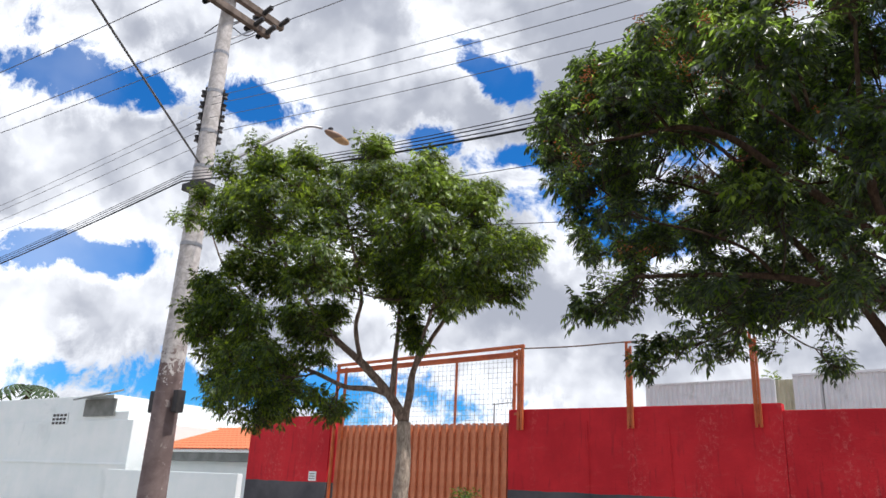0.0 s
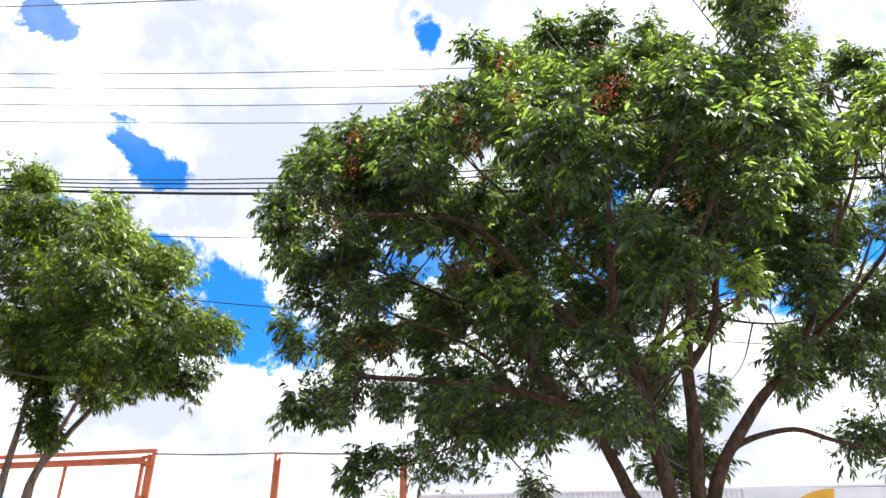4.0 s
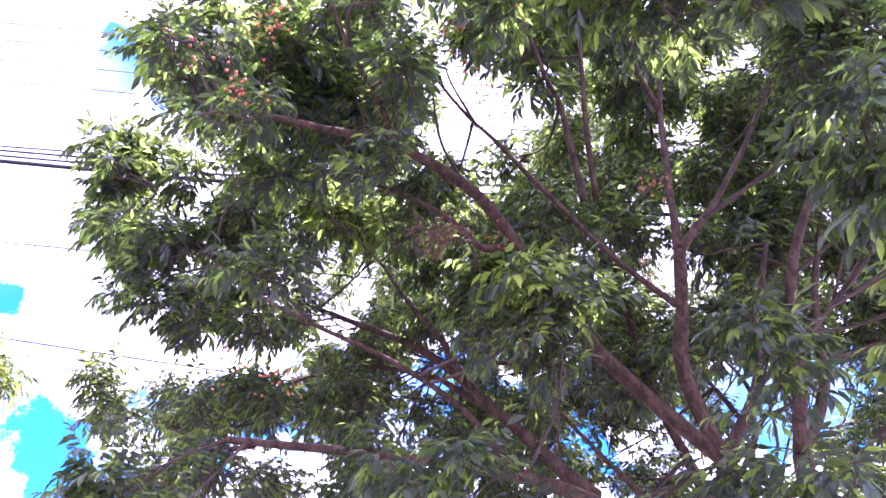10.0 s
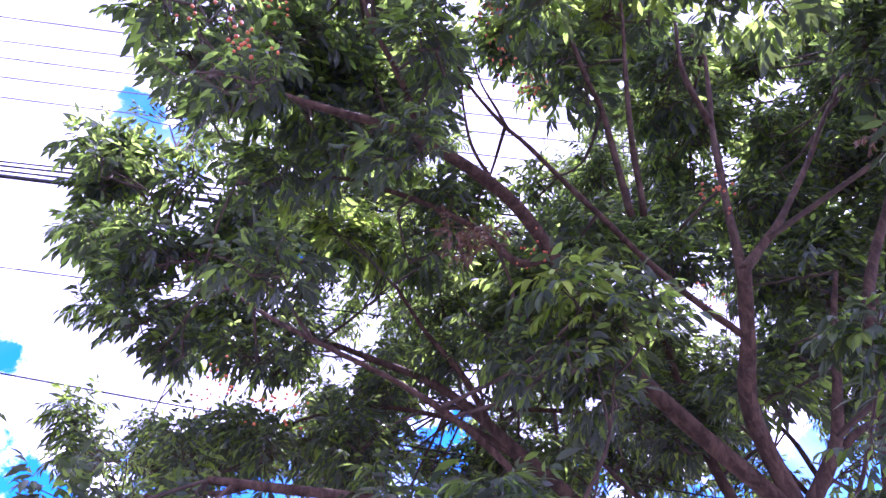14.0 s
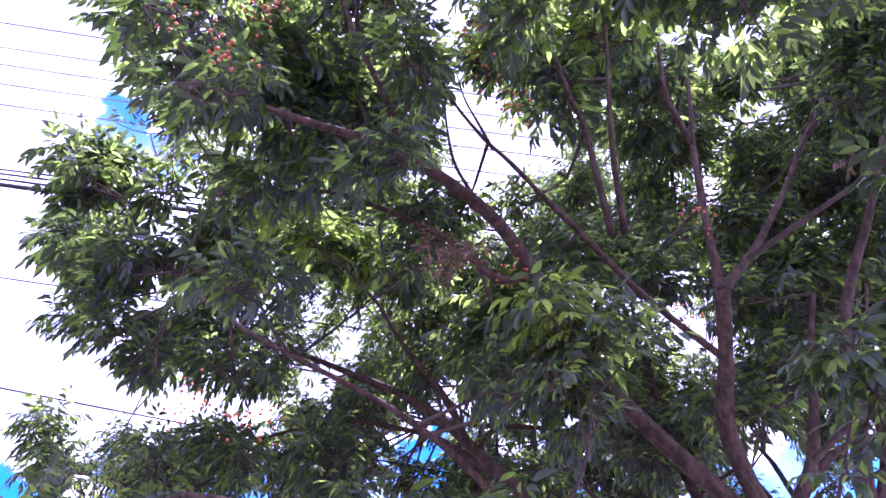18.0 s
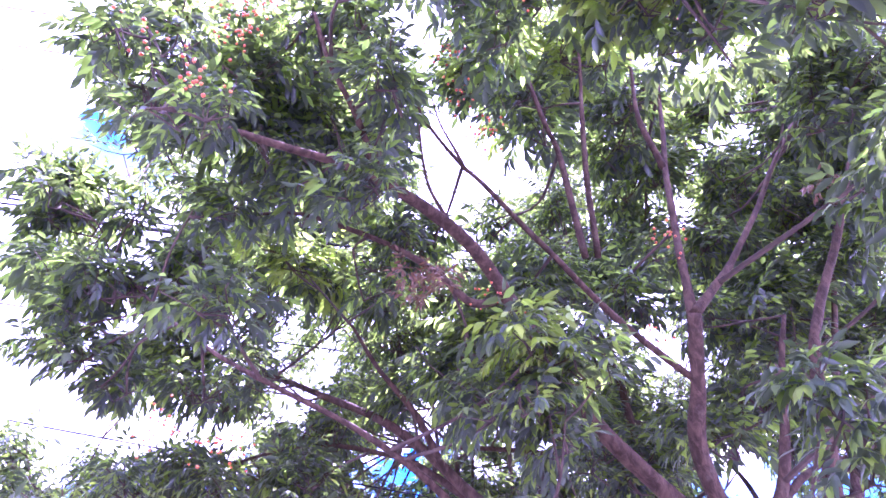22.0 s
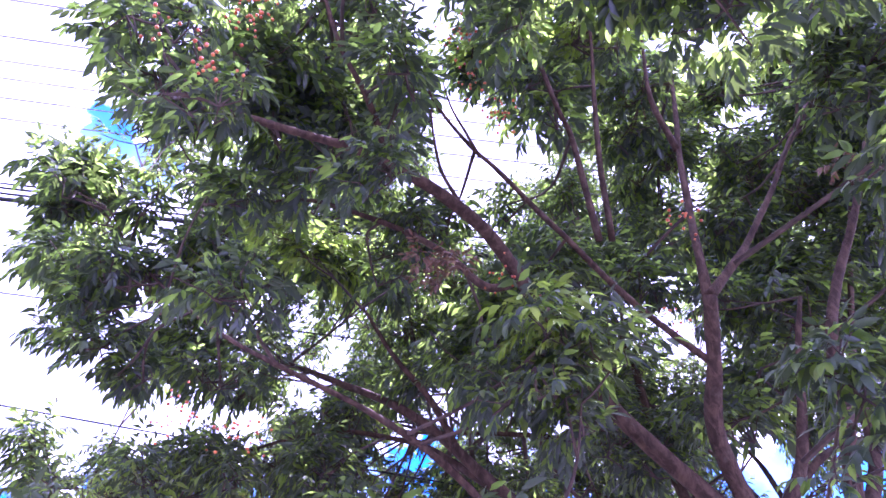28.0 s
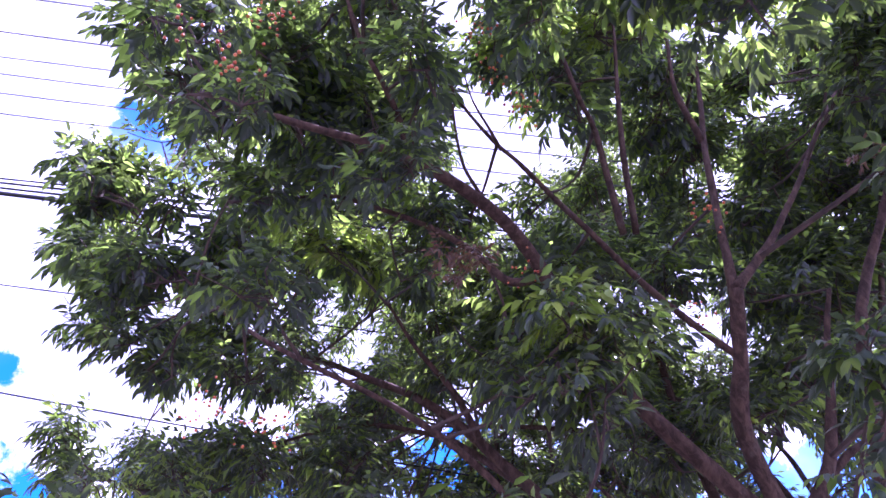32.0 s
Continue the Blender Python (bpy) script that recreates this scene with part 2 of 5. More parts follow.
def pole_paint(N):
    """Pale worn concrete, with an old brown coat on the foot that chips away."""
    co = N.add("TexCoord").outputs["Object"]
    z = N.add("SeparateXYZ", {0: co}).outputs["Z"]
    a, b = N.noise(3.0, 6.0, 0.65, co, 0.4), N.noise(11.0, 6.0, 0.7, co, 0.6)
    c = N.noise(60.0, 3.0, 0.6, co)
    col = N.mix(N.span(b, 0.36, 0.64), (0.44, 0.405, 0.385, 1), (0.66, 0.62, 0.60, 1))
    col = N.mix(N.span(a, 0.58, 0.72, 0, 0.5), col, (0.24, 0.17, 0.16, 1))
    coat = N.mix(N.span(a, 0.35, 0.65), (0.16, 0.115, 0.11, 1), (0.25, 0.19, 0.18, 1))
    coat = N.mix(N.span(b, 0.60, 0.66), coat, (0.34, 0.29, 0.27, 1))
    edge = N.math("ADD", z, N.math("MULTIPLY", N.math("SUBTRACT", b, 0.5), 2.2))
    col = N.mix(N.span(edge, 2.62, 2.72), coat, col)
    bp = N.add("Bump", {"Strength": 0.45, "Distance": 0.01, "Height": N.math("ADD", b, N.math("MULTIPLY", c, 0.4))})
    return N.add("BsdfPrincipled", {"Base Color": col, "Roughness": 0.85, "Normal": bp, "Specular IOR Level": 0.3}).outputs[0]


M_CONCRETE = material("pole_concrete", pole_paint)
M_WOOD = surface("weathered_crossarm", (0.10, 0.075, 0.06), (0.22, 0.17, 0.14), 0.85, 7.0, 0.5)
M_DARK = surface("dark_fitting_and_hole_shade", (0.02, 0.02, 0.022), (0.05, 0.045, 0.045), 0.5, 8.0, 0.2)
M_STEEL = surface("galvanised_steel", (0.25, 0.25, 0.26), (0.42, 0.42, 0.43), 0.4, 9.0, 0.15, metal=0.8)
M_CABLE = surface("black_cable", (0.012, 0.012, 0.014), (0.03, 0.03, 0.03), 0.55, 20.0, 0.1)
M_WIRE = surface("dull_wire", (0.14, 0.14, 0.145), (0.24, 0.24, 0.245), 0.5, 20.0, 0.1, metal=0.6)
M_WHITE = surface("white_plaster", (0.80, 0.87, 0.87), (0.88, 0.92, 0.92), 0.8, 1.0, 0.2, stain=(0.70, 0.76, 0.76), stain_scale=0.5)
M_BEAM = surface("grey_fascia", (0.16, 0.17, 0.16), (0.26, 0.27, 0.26), 0.8, 2.0)
M_TILE = surface("clay_tile", (0.48, 0.13, 0.055), (0.66, 0.22, 0.10), 0.8, 2.5, 0.3, stain=(0.30, 0.10, 0.06), stain_scale=1.2)
M_SHEET = surface("white_sheet_metal", (0.66, 0.67, 0.69), (0.78, 0.79, 0.81), 0.42, 0.9, 0.08, stain=(0.48, 0.48, 0.48), stain_scale=0.7)
M_SHEET_OLD = surface("yellowed_sheet", (0.42, 0.40, 0.28), (0.55, 0.52, 0.38), 0.5, 1.5, 0.1)
M_PINK = surface("faded_pink_paint", (0.50, 0.24, 0.36), (0.60, 0.32, 0.44), 0.6, 2.0, 0.05)
M_YELLOW = surface("yellow_paint", (0.62, 0.33, 0.02), (0.75, 0.44, 0.04), 0.6, 2.0, 0.05)
M_BARK = bark_material("grey_brown_bark", (0.044, 0.026, 0.016), (0.122, 0.074, 0.046), (0.112, 0.082, 0.056))
# sunlight on the small tree's trunk is put into this paler bark colour
M_BARK_SUNLIT = bark_material("sunlit_bark", (0.28, 0.22, 0.18), (0.60, 0.49, 0.40), (0.46, 0.38, 0.31))
M_BARK_BROWN = bark_material("brown_bark", (0.15, 0.105, 0.080), (0.40, 0.29, 0.23), (0.32, 0.25, 0.20))
M_TWIG = surface("twig_bark", (0.05, 0.034, 0.023), (0.11, 0.072, 0.046), 0.8, 20.0, 0.3)
M_LEAF = leaf_material("leaf_green", (0.020, 0.030, 0.025), (0.034, 0.048, 0.036), (0.058, 0.075, 0.044), (0.41, 0.62, 0.08), 0.46)
# young growth, and also a painted stand-in for sunlit crown tops
M_LEAF_NEW_OR_LIT = leaf_material("young_or_sunlit_leaf", (0.16, 0.24, 0.03), (0.24, 0.34, 0.045), (0.35, 0.43, 0.06), (0.44, 0.64, 0.06))
M_LEAF_LIGHT = leaf_material("leaf_light_green", (0.015, 0.027, 0.012), (0.032, 0.058, 0.019), (0.135, 0.205, 0.040), (0.46, 0.64, 0.05), 0.40, 0.28)
M_LEAF_DRY = leaf_material("dry_leaf", (0.12, 0.06, 0.03), (0.18, 0.10, 0.05), (0.25, 0.16, 0.08), (0.3, 0.14, 0.05), 0.2)
M_FRUIT = surface("orange_fruit", (0.42, 0.075, 0.025), (0.62, 0.20, 0.05), 0.4, 30.0, 0.1)
M_LAMP = surface("lamp_housing", (0.22, 0.13, 0.09), (0.32, 0.21, 0.15), 0.5, 3.0, 0.05)
M_GLASS = surface("lamp_bowl", (0.40, 0.24, 0.12), (0.55, 0.36, 0.2), 0.25, 8.0, 0.05)
M_PALM = leaf_material("palm_leaf", (0.03, 0.06, 0.025), (0.05, 0.09, 0.035), (0.09, 0.12, 0.05), (0.12, 0.22, 0.04), 0.25)


# ---- mesh helpers ----
def smooth_faces(me):
    me.polygons.foreach_set("use_smooth", np.ones(len(me.polygons), dtype=bool))


def part(name, bm, mat, parent=None, label="", smooth=False):
    """One mesh object out of a bmesh, or out of (verts, faces), under a thing or a part."""
    me = bpy.data.meshes.new(name)
    if isinstance(bm, bmesh.types.BMesh):
        bm.normal_update()
        bm.to_mesh(me)
        bm.free()
    else:
        v, f = bm
        me.from_pydata([tuple(p) for p in v], [], [tuple(q) for q in f])
    me.materials.append(mat)
    if smooth:
        smooth_faces(me)
    ob = new(name, me)
    if parent is not None:
        ob.parent = parent
    if label:
        tagged(ob, label)
    return ob


def thing(name, at, label, category, group="", kind=""):
    e = new(name)
    e.location = at
    e.empty_display_size = 0.2
    return tagged(e, label, category, group, kind)


def box(bm, x0, x1, y0, y1, z0, z1, bevel=0.0):
    m = Matrix.Translation(((x0 + x1) / 2, (y0 + y1) / 2, (z0 + z1) / 2)) @ Matrix.Diagonal((x1 - x0, y1 - y0, z1 - z0, 1))
    made = bmesh.ops.create_cube(bm, size=1, matrix=m)["verts"]
    if bevel:
        edges = list({e for v in made for e in v.link_edges})
        bmesh.ops.bevel(bm, geom=edges, offset=bevel, segments=2, affect="EDGES", profile=0.6)
    return bm


def boxed(*a, bevel=0.006):
    return box(bmesh.new(), *a, bevel=bevel)


def curve_points(pts, steps=6):
    """A smooth line through a few points."""
    p = [Vector(q) for q in pts]
    if len(p) < 3:
        return [p[0].lerp(p[-1], i / steps) for i in range(steps + 1)]
    p = [p[0] * 2 - p[1]] + p + [p[-1] * 2 - p[-2]]
    out = []
    for i in range(1, len(p) - 2):
        for k in range(steps):
            t = k / steps
            a, b, c, d = p[i - 1], p[i], p[i + 1], p[i + 2]
            out.append(0.5 * (2 * b + (c - a) * t + (2 * a - 5 * b + 4 * c - d) * t * t + (3 * b - a - 3 * c + d) * t ** 3))
    return out + [p[-2]]


def tube(line, r0, r1, sides=8, lumps=0.0, flare=0.0):
    """Verts and faces of a tapering round bar along a line."""
    v, f = [], []
    n = len(line)
    side = None
    for i, c in enumerate(line):
        d = (line[min(i + 1, n - 1)] - line[max(i - 1, 0)]).normalized()
        if side is None:
            side = d.orthogonal().normalized()
        side = (side - d * side.dot(d)).normalized()
        other = d.cross(side)
        t = i / max(1, n - 1)
        r = r0 + (r1 - r0) * t + flare * max(0, 1 - t * 5) ** 2
        for k in range(sides):
            a = 2 * math.pi * k / sides
            o = side * math.cos(a) + other * math.sin(a)
            w = 1 + lumps * noise.noise((c + o * r) * 9.0) if lumps else 1
            v.append(c + o * r * w)
    for i in range(n - 1):
        for k in range(sides):
            q = (k + 1) % sides
            f.append((i * sides + k, i * sides + q, (i + 1) * sides + q, (i + 1) * sides + k))
    f.append(tuple(range(sides))[::-1])
    f.append(tuple((n - 1) * sides + k for k in range(sides)))
    return v, f


def joined(pieces):
    v, f = [], []
    for a, b in pieces:
        o = len(v)
        v += list(a)
        f += [tuple(i + o for i in q) for q in b]
    return v, f


# ---- ground ----
def ground():
    part("ground", boxed(-600, 600, -600, 600, -0.4, -0.16, bevel=0), M_PAVING)
    tagged(bpy.data.objects["ground"], "bare dusty ground reaching to the horizon", "ground", kind="structure")
    tagged(part("road", boxed(-80, 80, -9, 3.2, -0.16, -0.15 + 0.004, bevel=0), M_ASPHALT), "worn dark asphalt street", "road", kind="structure")
    tagged(part("pavement", boxed(-16, 40, 3.35, 12.2, -0.16, 0.0, bevel=0), M_PAVING), "stained concrete pavement along the red wall", "pavement", kind="structure")
    kerb = thing("kerb", (0, 3.28, 0), "row of pale concrete kerb stones beside the street", "kerb", kind="structure")
    stone = boxed(-0.49, 0.49, -0.07, 0.07, -0.16, 0.004, bevel=0.015)
    first = part("kerb_stone", stone, M_CONCRETE, kerb)
    first.location = (-15.5, 0, 0)
    for i in range(1, 56):
        o = new("kerb_stone", first.data)
        o.parent, o.location = kerb, (-15.5 + i, 0, 0)


ground()

# ---- the red wall, its gate and its posts ----
WY, WT = 12.2, 0.22          # front face of the wall, thickness


def walls():
    tagged(part("wall_gate_side", boxed(-6.95, -2.13, WY, WY + WT, 0, 2.83, bevel=0.012), M_WALL), "red plastered wall with a dark grey dado", "wall", kind="structure")
    tagged(part("wall_street", boxed(-2.128, 2.75, WY + 0.012, WY + WT, 0, 2.72, bevel=0.012), M_WALL), "red plastered wall, slightly lower, dark grey dado", "wall", kind="structure")
    tagged(part("wall_far_end", boxed(2.752, 30, WY + 0.02, WY + WT, 0, 2.45, bevel=0.012), M_WALL), "red plastered wall, lower stretch", "wall", kind="structure")
    tagged(part("wall_corner", boxed(-14.0, -11.45, WY - 0.02, WY + 0.42, 0, 2.80, bevel=0.012), M_WALL), "red corner wall beside the gate, grey below", "wall", kind="structure")
    tagged(part("wall_return", boxed(-14.0, -13.75, WY + 0.422, 30, 0, 2.78, bevel=0.012), M_WALL), "red side wall running back from the corner", "wall", kind="structure")
    # raised plaster seams
    for i, x in enumerate((-5.35, -3.9, -0.35, 1.6)):
        line = curve_points([(x, WY + (0.008 if x > -2 else -0.004), 0.05), (x + 0.02, WY + (0.008 if x > -2 else -0.004), 1.4), (x - 0.01, WY + (0.008 if x > -2 else -0.004), 2.6)], 10)
        seam = part("trim", tube(line, 0.022, 0.018, 6, 0.9), M_WALL)
        tagged(seam, "rough vertical plaster seam on the red wall", "seam", "plaster seams", "structure")
    plate = thing("wall_plate", (-11.85, WY - 0.03, 1.5), "small pale plate on the red wall", "plate")
    part("backing", boxed(-0.11, 0.11, -0.012, 0.01, -0.10, 0.10), M_WHITE, plate)
    for k in range(3):
        part("text_bar", boxed(-0.08, 0.08, -0.016, -0.010, -0.06 + 0.05 * k, -0.04 + 0.05 * k, bevel=0), M_BEAM, plate)


walls()


def steel_bar(parent, name, a, b, w=0.03, mat=None):
    """A square steel section from a to b."""
    a, b = Vector(a), Vector(b)
    d = b - a
    bm = box(bmesh.new(), -w, w, -w, w, -d.length / 2, d.length / 2, 0.004)
    bm.transform(Matrix.Translation((a + b) / 2) @ d.to_track_quat("Z", "X").to_matrix().to_4x4())
    return part(name, bm, mat or M_ORANGE, parent)


def gate():
    g = thing("sliding_gate", (0, 0, 0), "orange ribbed sheet-metal sliding gate, closed, in the red wall", "gate")
    y = WY + 0.16
    part("panel", boxed(-11.42, -6.97, y + 0.03, y + 0.045, 0.05, 2.58, bevel=0.002), M_GATE, g)
    n = 25
    rib = None
    for i in range(n):
        x = -11.30 + i * (4.22 / (n - 1))
        if rib is None:
            bm = bmesh.new()
            prof = [(-0.078, 0.028), (-0.055, -0.032), (0.030, -0.032), (0.046, 0.028)]
            lo = [bm.verts.new((px, py, 0.06)) for px, py in prof]
            hi = [bm.verts.new((px, py, 2.60)) for px, py in prof]
            for k in range(4):
                bm.faces.new((lo[k], lo[(k + 1) % 4], hi[(k + 1) % 4], hi[k]))
            bm.faces.new(hi)
            bm.faces.new(lo[::-1])
            bmesh.ops.recalc_face_normals(bm, faces=bm.faces)
            rib = part("slat", bm, M_GATE, g)
            o = rib
        else:
            o = new("slat", rib.data)
            o.parent = g
        o.location = (x, y, 0)
    part("lower_rail", boxed(-11.42, -6.97, y + 0.05, y + 0.10, 0.05, 0.15), M_ORANGE, g)
    f = thing("gate_frame", (0, 0, 0), "orange steel frame with wire mesh above the gate", "frame")
    yf = WY - 0.05
    for a, b, nm in (((-11.32, yf, 0), (-11.32, yf, 3.93), "post"), ((-11.18, yf + 0.1, 2.3), (-11.18, yf + 0.1, 3.86), "post"),
                     ((-6.86, yf + 0.1, 2.6), (-6.86, yf + 0.1, 3.96), "post"), ((-6.64, yf, 2.45), (-6.64, yf, 4.02), "post"), ((-6.72, yf + 0.02, 2.45), (-6.72, yf + 0.02, 3.96), "post"),
                     ((-8.20, yf + 0.1, 2.58), (-8.20, yf + 0.1, 3.82), "mullion"), ((-9.75, yf + 0.1, 2.58), (-9.75, yf + 0.1, 3.80), "mullion")):
        steel_bar(f, nm, a, b, 0.026 if nm == "post" else 0.02)
    steel_bar(f, "top_rail", (-11.35, yf, 3.90), (-6.60, yf, 4.02), 0.03)
    steel_bar(f, "top_rail", (-11.35, yf + 0.1, 3.80), (-6.84, yf + 0.1, 3.90), 0.035)
    steel_bar(f, "top_rail", (-11.35, yf - 0.04, 3.73), (-6.62, yf + 0.03, 3.84), 0.02)
    for z in (2.75, 3.30, 3.80, 3.93):
        steel_bar(f, "rung", (-6.86, yf + 0.08, z), (-6.66, yf + 0.02, z), 0.022)
    pieces = []
    for i in range(43):
        x = -11.15 + i * 0.1
        pieces.append(tube([Vector((x, yf + 0.11, 2.5)), Vector((x, yf + 0.11, 3.78 + 0.1 * i / 43))], 0.0032, 0.0032, 4))
    for i in range(13):
        z = 2.55 + i * 0.1
        pieces.append(tube([Vector((-11.2, yf + 0.115, z)), Vector((-6.86, yf + 0.115, z))], 0.0032, 0.0032, 4))
    o = part("wire_mesh", joined(pieces), M_STEEL, f)
    for x, z0, z1 in ((-4.54, 2.46, 3.93), (-2.47, 2.46, 3.95)):
        p = thing("wall_post", (x, WY - 0.045, z0), "rusty orange steel post fixed to the face of the red wall", "post", "posts on the red wall")
        steel_bar(p, "upright", (-0.035, 0, 0), (-0.035, 0, z1 - z0), 0.02)
        steel_bar(p, "upright", (0.035, 0.005, 0), (0.035, 0.005, z1 - z0 - 0.06), 0.02)
        steel_bar(p, "stiffener", (0.0, -0.012, 0.05), (0.0, -0.012, z1 - z0 - 0.1), 0.012)
        part("cap", boxed(-0.06, 0.06, -0.03, 0.04, z1 - z0, z1 - z0 + 0.02), M_ORANGE, p)
    r = thing("top_cable", (-6.64, WY - 0.05, 3.96), "thin rusty cable strung between the steel posts", "cable")
    pts = [(-6.64, WY - 0.05, 3.97), (-5.6, WY - 0.05, 3.94), (-4.54, WY - 0.05, 3.95), (-3.5, WY - 0.05, 3.92), (-2.47, WY - 0.05, 3.96)]
    o = part("strand", tube(curve_points([Vector(q) - Vector(r.location) for q in pts], 8), 0.013, 0.013, 6), M_WOOD, r)


gate()


# ---- long shed behind the wall ----
def shed():
    s = thing("shed", (0, 20, 0), "long white corrugated metal shed behind the red wall", "shed")

    def cladding(x0, x1, z0, z1, mat, y=0.0, step=0.125):
        n = int((x1 - x0) / step)
        v, f = [], []
        for i in range(n + 1):
            for dx, dy in ((0, 0), (0.045, 0), (0.06, -0.03), (0.105, -0.03), (0.12, 0)):
                x = x0 + i * step + dx
                v += [(x, y + dy, z0), (x, y + dy, z1 + 0.0115 * (x + 7))]
        for k in range(len(v) // 2 - 1):
            f.append((2 * k, 2 * k + 2, 2 * k + 3, 2 * k + 1))
        return part("cladding", (v, f), mat, s)
    cladding(-7.05, -3.75, 0, 4.34, M_SHEET)
    cladding(-3.72, -3.30, 0, 4.34, M_SHEET_OLD, 0.08)
    cladding(-3.27, 30.0, 0, 4.42, M_SHEET)
    part("body", boxed(-7.0, 30, 0.1, 9, 0, 4.3, bevel=0), M_SHEET, s)
    steel_bar(s, "ridge_trim", (-7.05, -0.03, 4.36), (-3.75, -0.03, 4.40), 0.025, M_SHEET)
    steel_bar(s, "ridge_trim", (-3.27, -0.03, 4.47), (30, -0.03, 4.86), 0.03, M_SHEET)
    for x in (-2.6, 0.2, 3.0):
        steel_bar(s, "joint", (x, -0.035, 2), (x, -0.035, 4.3), 0.012, M_BEAM)
    sign = thing("painted_sign", (6.0, 19.93, 4.0), "faded pink and yellow lettering painted on white metal", "sign")
    part("board", boxed(-1.2, 2.4, 0.0, 0.03, -0.9, 0.55, bevel=0.01), M_SHEET, sign)

    def flat(pts, mat, y):
        bm = bmesh.new()
        vs = [bm.verts.new((x, y, z)) for x, z in pts]
        face = bm.faces.new(vs)
        ext = bmesh.ops.extrude_face_region(bm, geom=[face])
        bmesh.ops.translate(bm, verts=[e for e in ext["geom"] if isinstance(e, bmesh.types.BMVert)], vec=(0, 0.01, 0))
        bmesh.ops.recalc_face_normals(bm, faces=bm.faces)
        return bm
    part("stroke", flat([(-0.75, -0.5), (-0.45, 0.30), (-0.25, 0.30), (0.05, -0.5), (-0.15, -0.5), (-0.35, 0.1), (-0.55, -0.5)], M_PINK, -0.014), M_PINK, sign)
    for x in (0.25, 0.85):
        part("stroke", flat([(x, -0.5), (x, 0.10), (x + 0.4, 0.10), (x + 0.4, -0.02), (x + 0.14, -0.02), (x + 0.14, -0.5)], M_PINK, -0.014), M_PINK, sign)
    wing = [(-0.25 + 0.05 * i, 0.12 + 0.40 * math.sin(i / 24 * 1.7)) for i in range(25)] + [(0.95 - 0.05 * i, 0.24 + 0.06 * math.sin(i * 1.3) - 0.008 * i) for i in range(1, 24)]
    part("swoosh", flat(wing, M_YELLOW, -0.02), M_YELLOW, sign)


shed()


# ---- houses across the side street ----
def houses():
    h = thing("white_house", (-29, 16, 0), "pale plastered house with a stepped flat roofline", "house")
    part("wall", boxed(-12, 4.4, 0, 6, 0, 3.3, bevel=0.02), M_WHITE, h)
    part("parapet", boxed(-12, 2.9, 0.02, 5.9, 3.3, 4.25, bevel=0.02), M_WHITE, h)
    part("side_parapet", boxed(2.9, 4.0, 0.03, 5.8, 3.3, 3.62, bevel=0.02), M_WHITE, h)
    part("ledge", boxed(-12, 4.45, -0.05, 0.0, 1.7, 1.78, bevel=0.01), M_WHITE, h)
    w = part("window_hood", ([(1.05, -0.5, 4.0), (3.5, -0.5, 4.18), (3.5, 0.0, 4.36), (1.05, 0.0, 4.18), (1.05, -0.5, 4.06), (3.5, -0.5, 4.24), (3.5, 0.0, 4.42), (1.05, 0.0, 4.24)], [(3, 2, 1, 0), (4, 5, 6, 7), (0, 1, 5, 4), (1, 2, 6, 5), (2, 3, 7, 6), (3, 0, 4, 7)]), M_BEAM, h, "dark sloping window hood")
    part("shutter", boxed(1.2, 3.2, -0.08, -0.004, 3.45, 4.08, bevel=0.01), M_BEAM, h)
    b = part("vent_block", boxed(-1.05, 0.05, -0.03, -0.004, 3.15, 3.62, bevel=0.005), M_WHITE, h, "pierced concrete vent blocks")
    # the block is solid: thin dark plates paint the shade inside its holes
    for i in range(4):
        for k in range(3):
            part("opening", boxed(-1.0 + 0.26 * i, -0.80 + 0.26 * i, -0.034, -0.028, 3.18 + 0.15 * k, 3.28 + 0.15 * k, bevel=0), M_DARK, b)
    t = thing("tiled_house", (-21.5, 16.8, 0), "low white house with an orange clay tile roof", "house")
    part("wall", boxed(-3.4, 3.0, 0.4, 6, 0, 2.0, bevel=0.02), M_WHITE, t)
    part("fascia", boxed(-3.6, 3.2, 0.1, 0.25, 1.95, 2.30, bevel=0.01), M_BEAM, t)
    part("gutter", boxed(-3.6, 3.2, 0.02, 0.1, 2.24, 2.34, bevel=0.02), M_WHITE, t)
    roof = part("roof", boxed(-3.6, 3.2, 0.3, 0.4, 2.1, 2.3, bevel=0.01), M_TILE, t)
    tile = None
    rows, cols = 9, 30
    bm = bmesh.new()
    for k in range(5):
        a = math.pi * k / 4
        for yy in (0.0, 0.42):
            bm.verts.new((-0.11 * math.cos(a), yy, 0.055 * math.sin(a) + 0.30 * yy + (0.012 if yy == 0 else 0)))
    bm.verts.ensure_lookup_table()
    for k in range(4):
        bm.faces.new((bm.verts[2 * k], bm.verts[2 * k + 2], bm.verts[2 * k + 3], bm.verts[2 * k + 1]))
    me = bpy.data.meshes.new("roof_tile")
    bm.to_mesh(me)
    bm.free()
    me.materials.append(M_TILE)
    for r in range(rows):
        for c in range(cols):
            o = new("roof_tile", me)
            o.parent, o.location = roof, (-3.5 + c * 0.225, 0.0 + r * 0.38, 2.32 + r * 0.114)
    part("roof_bed", ([(-3.6, 0.0, 2.31), (3.2, 0.0, 2.31), (3.2, 3.5, 3.36), (-3.6, 3.5, 3.36)], [(0, 1, 2, 3)]), M_TILE, t)
    part("chimney", boxed(-0.1, 0.6, 2.2, 2.8, 2.6, 3.6, bevel=0.02), M_PAVING, t)
    c = thing("low_wall", (-21, 15.4, 0), "white boundary wall in front of the tiled house", "wall")
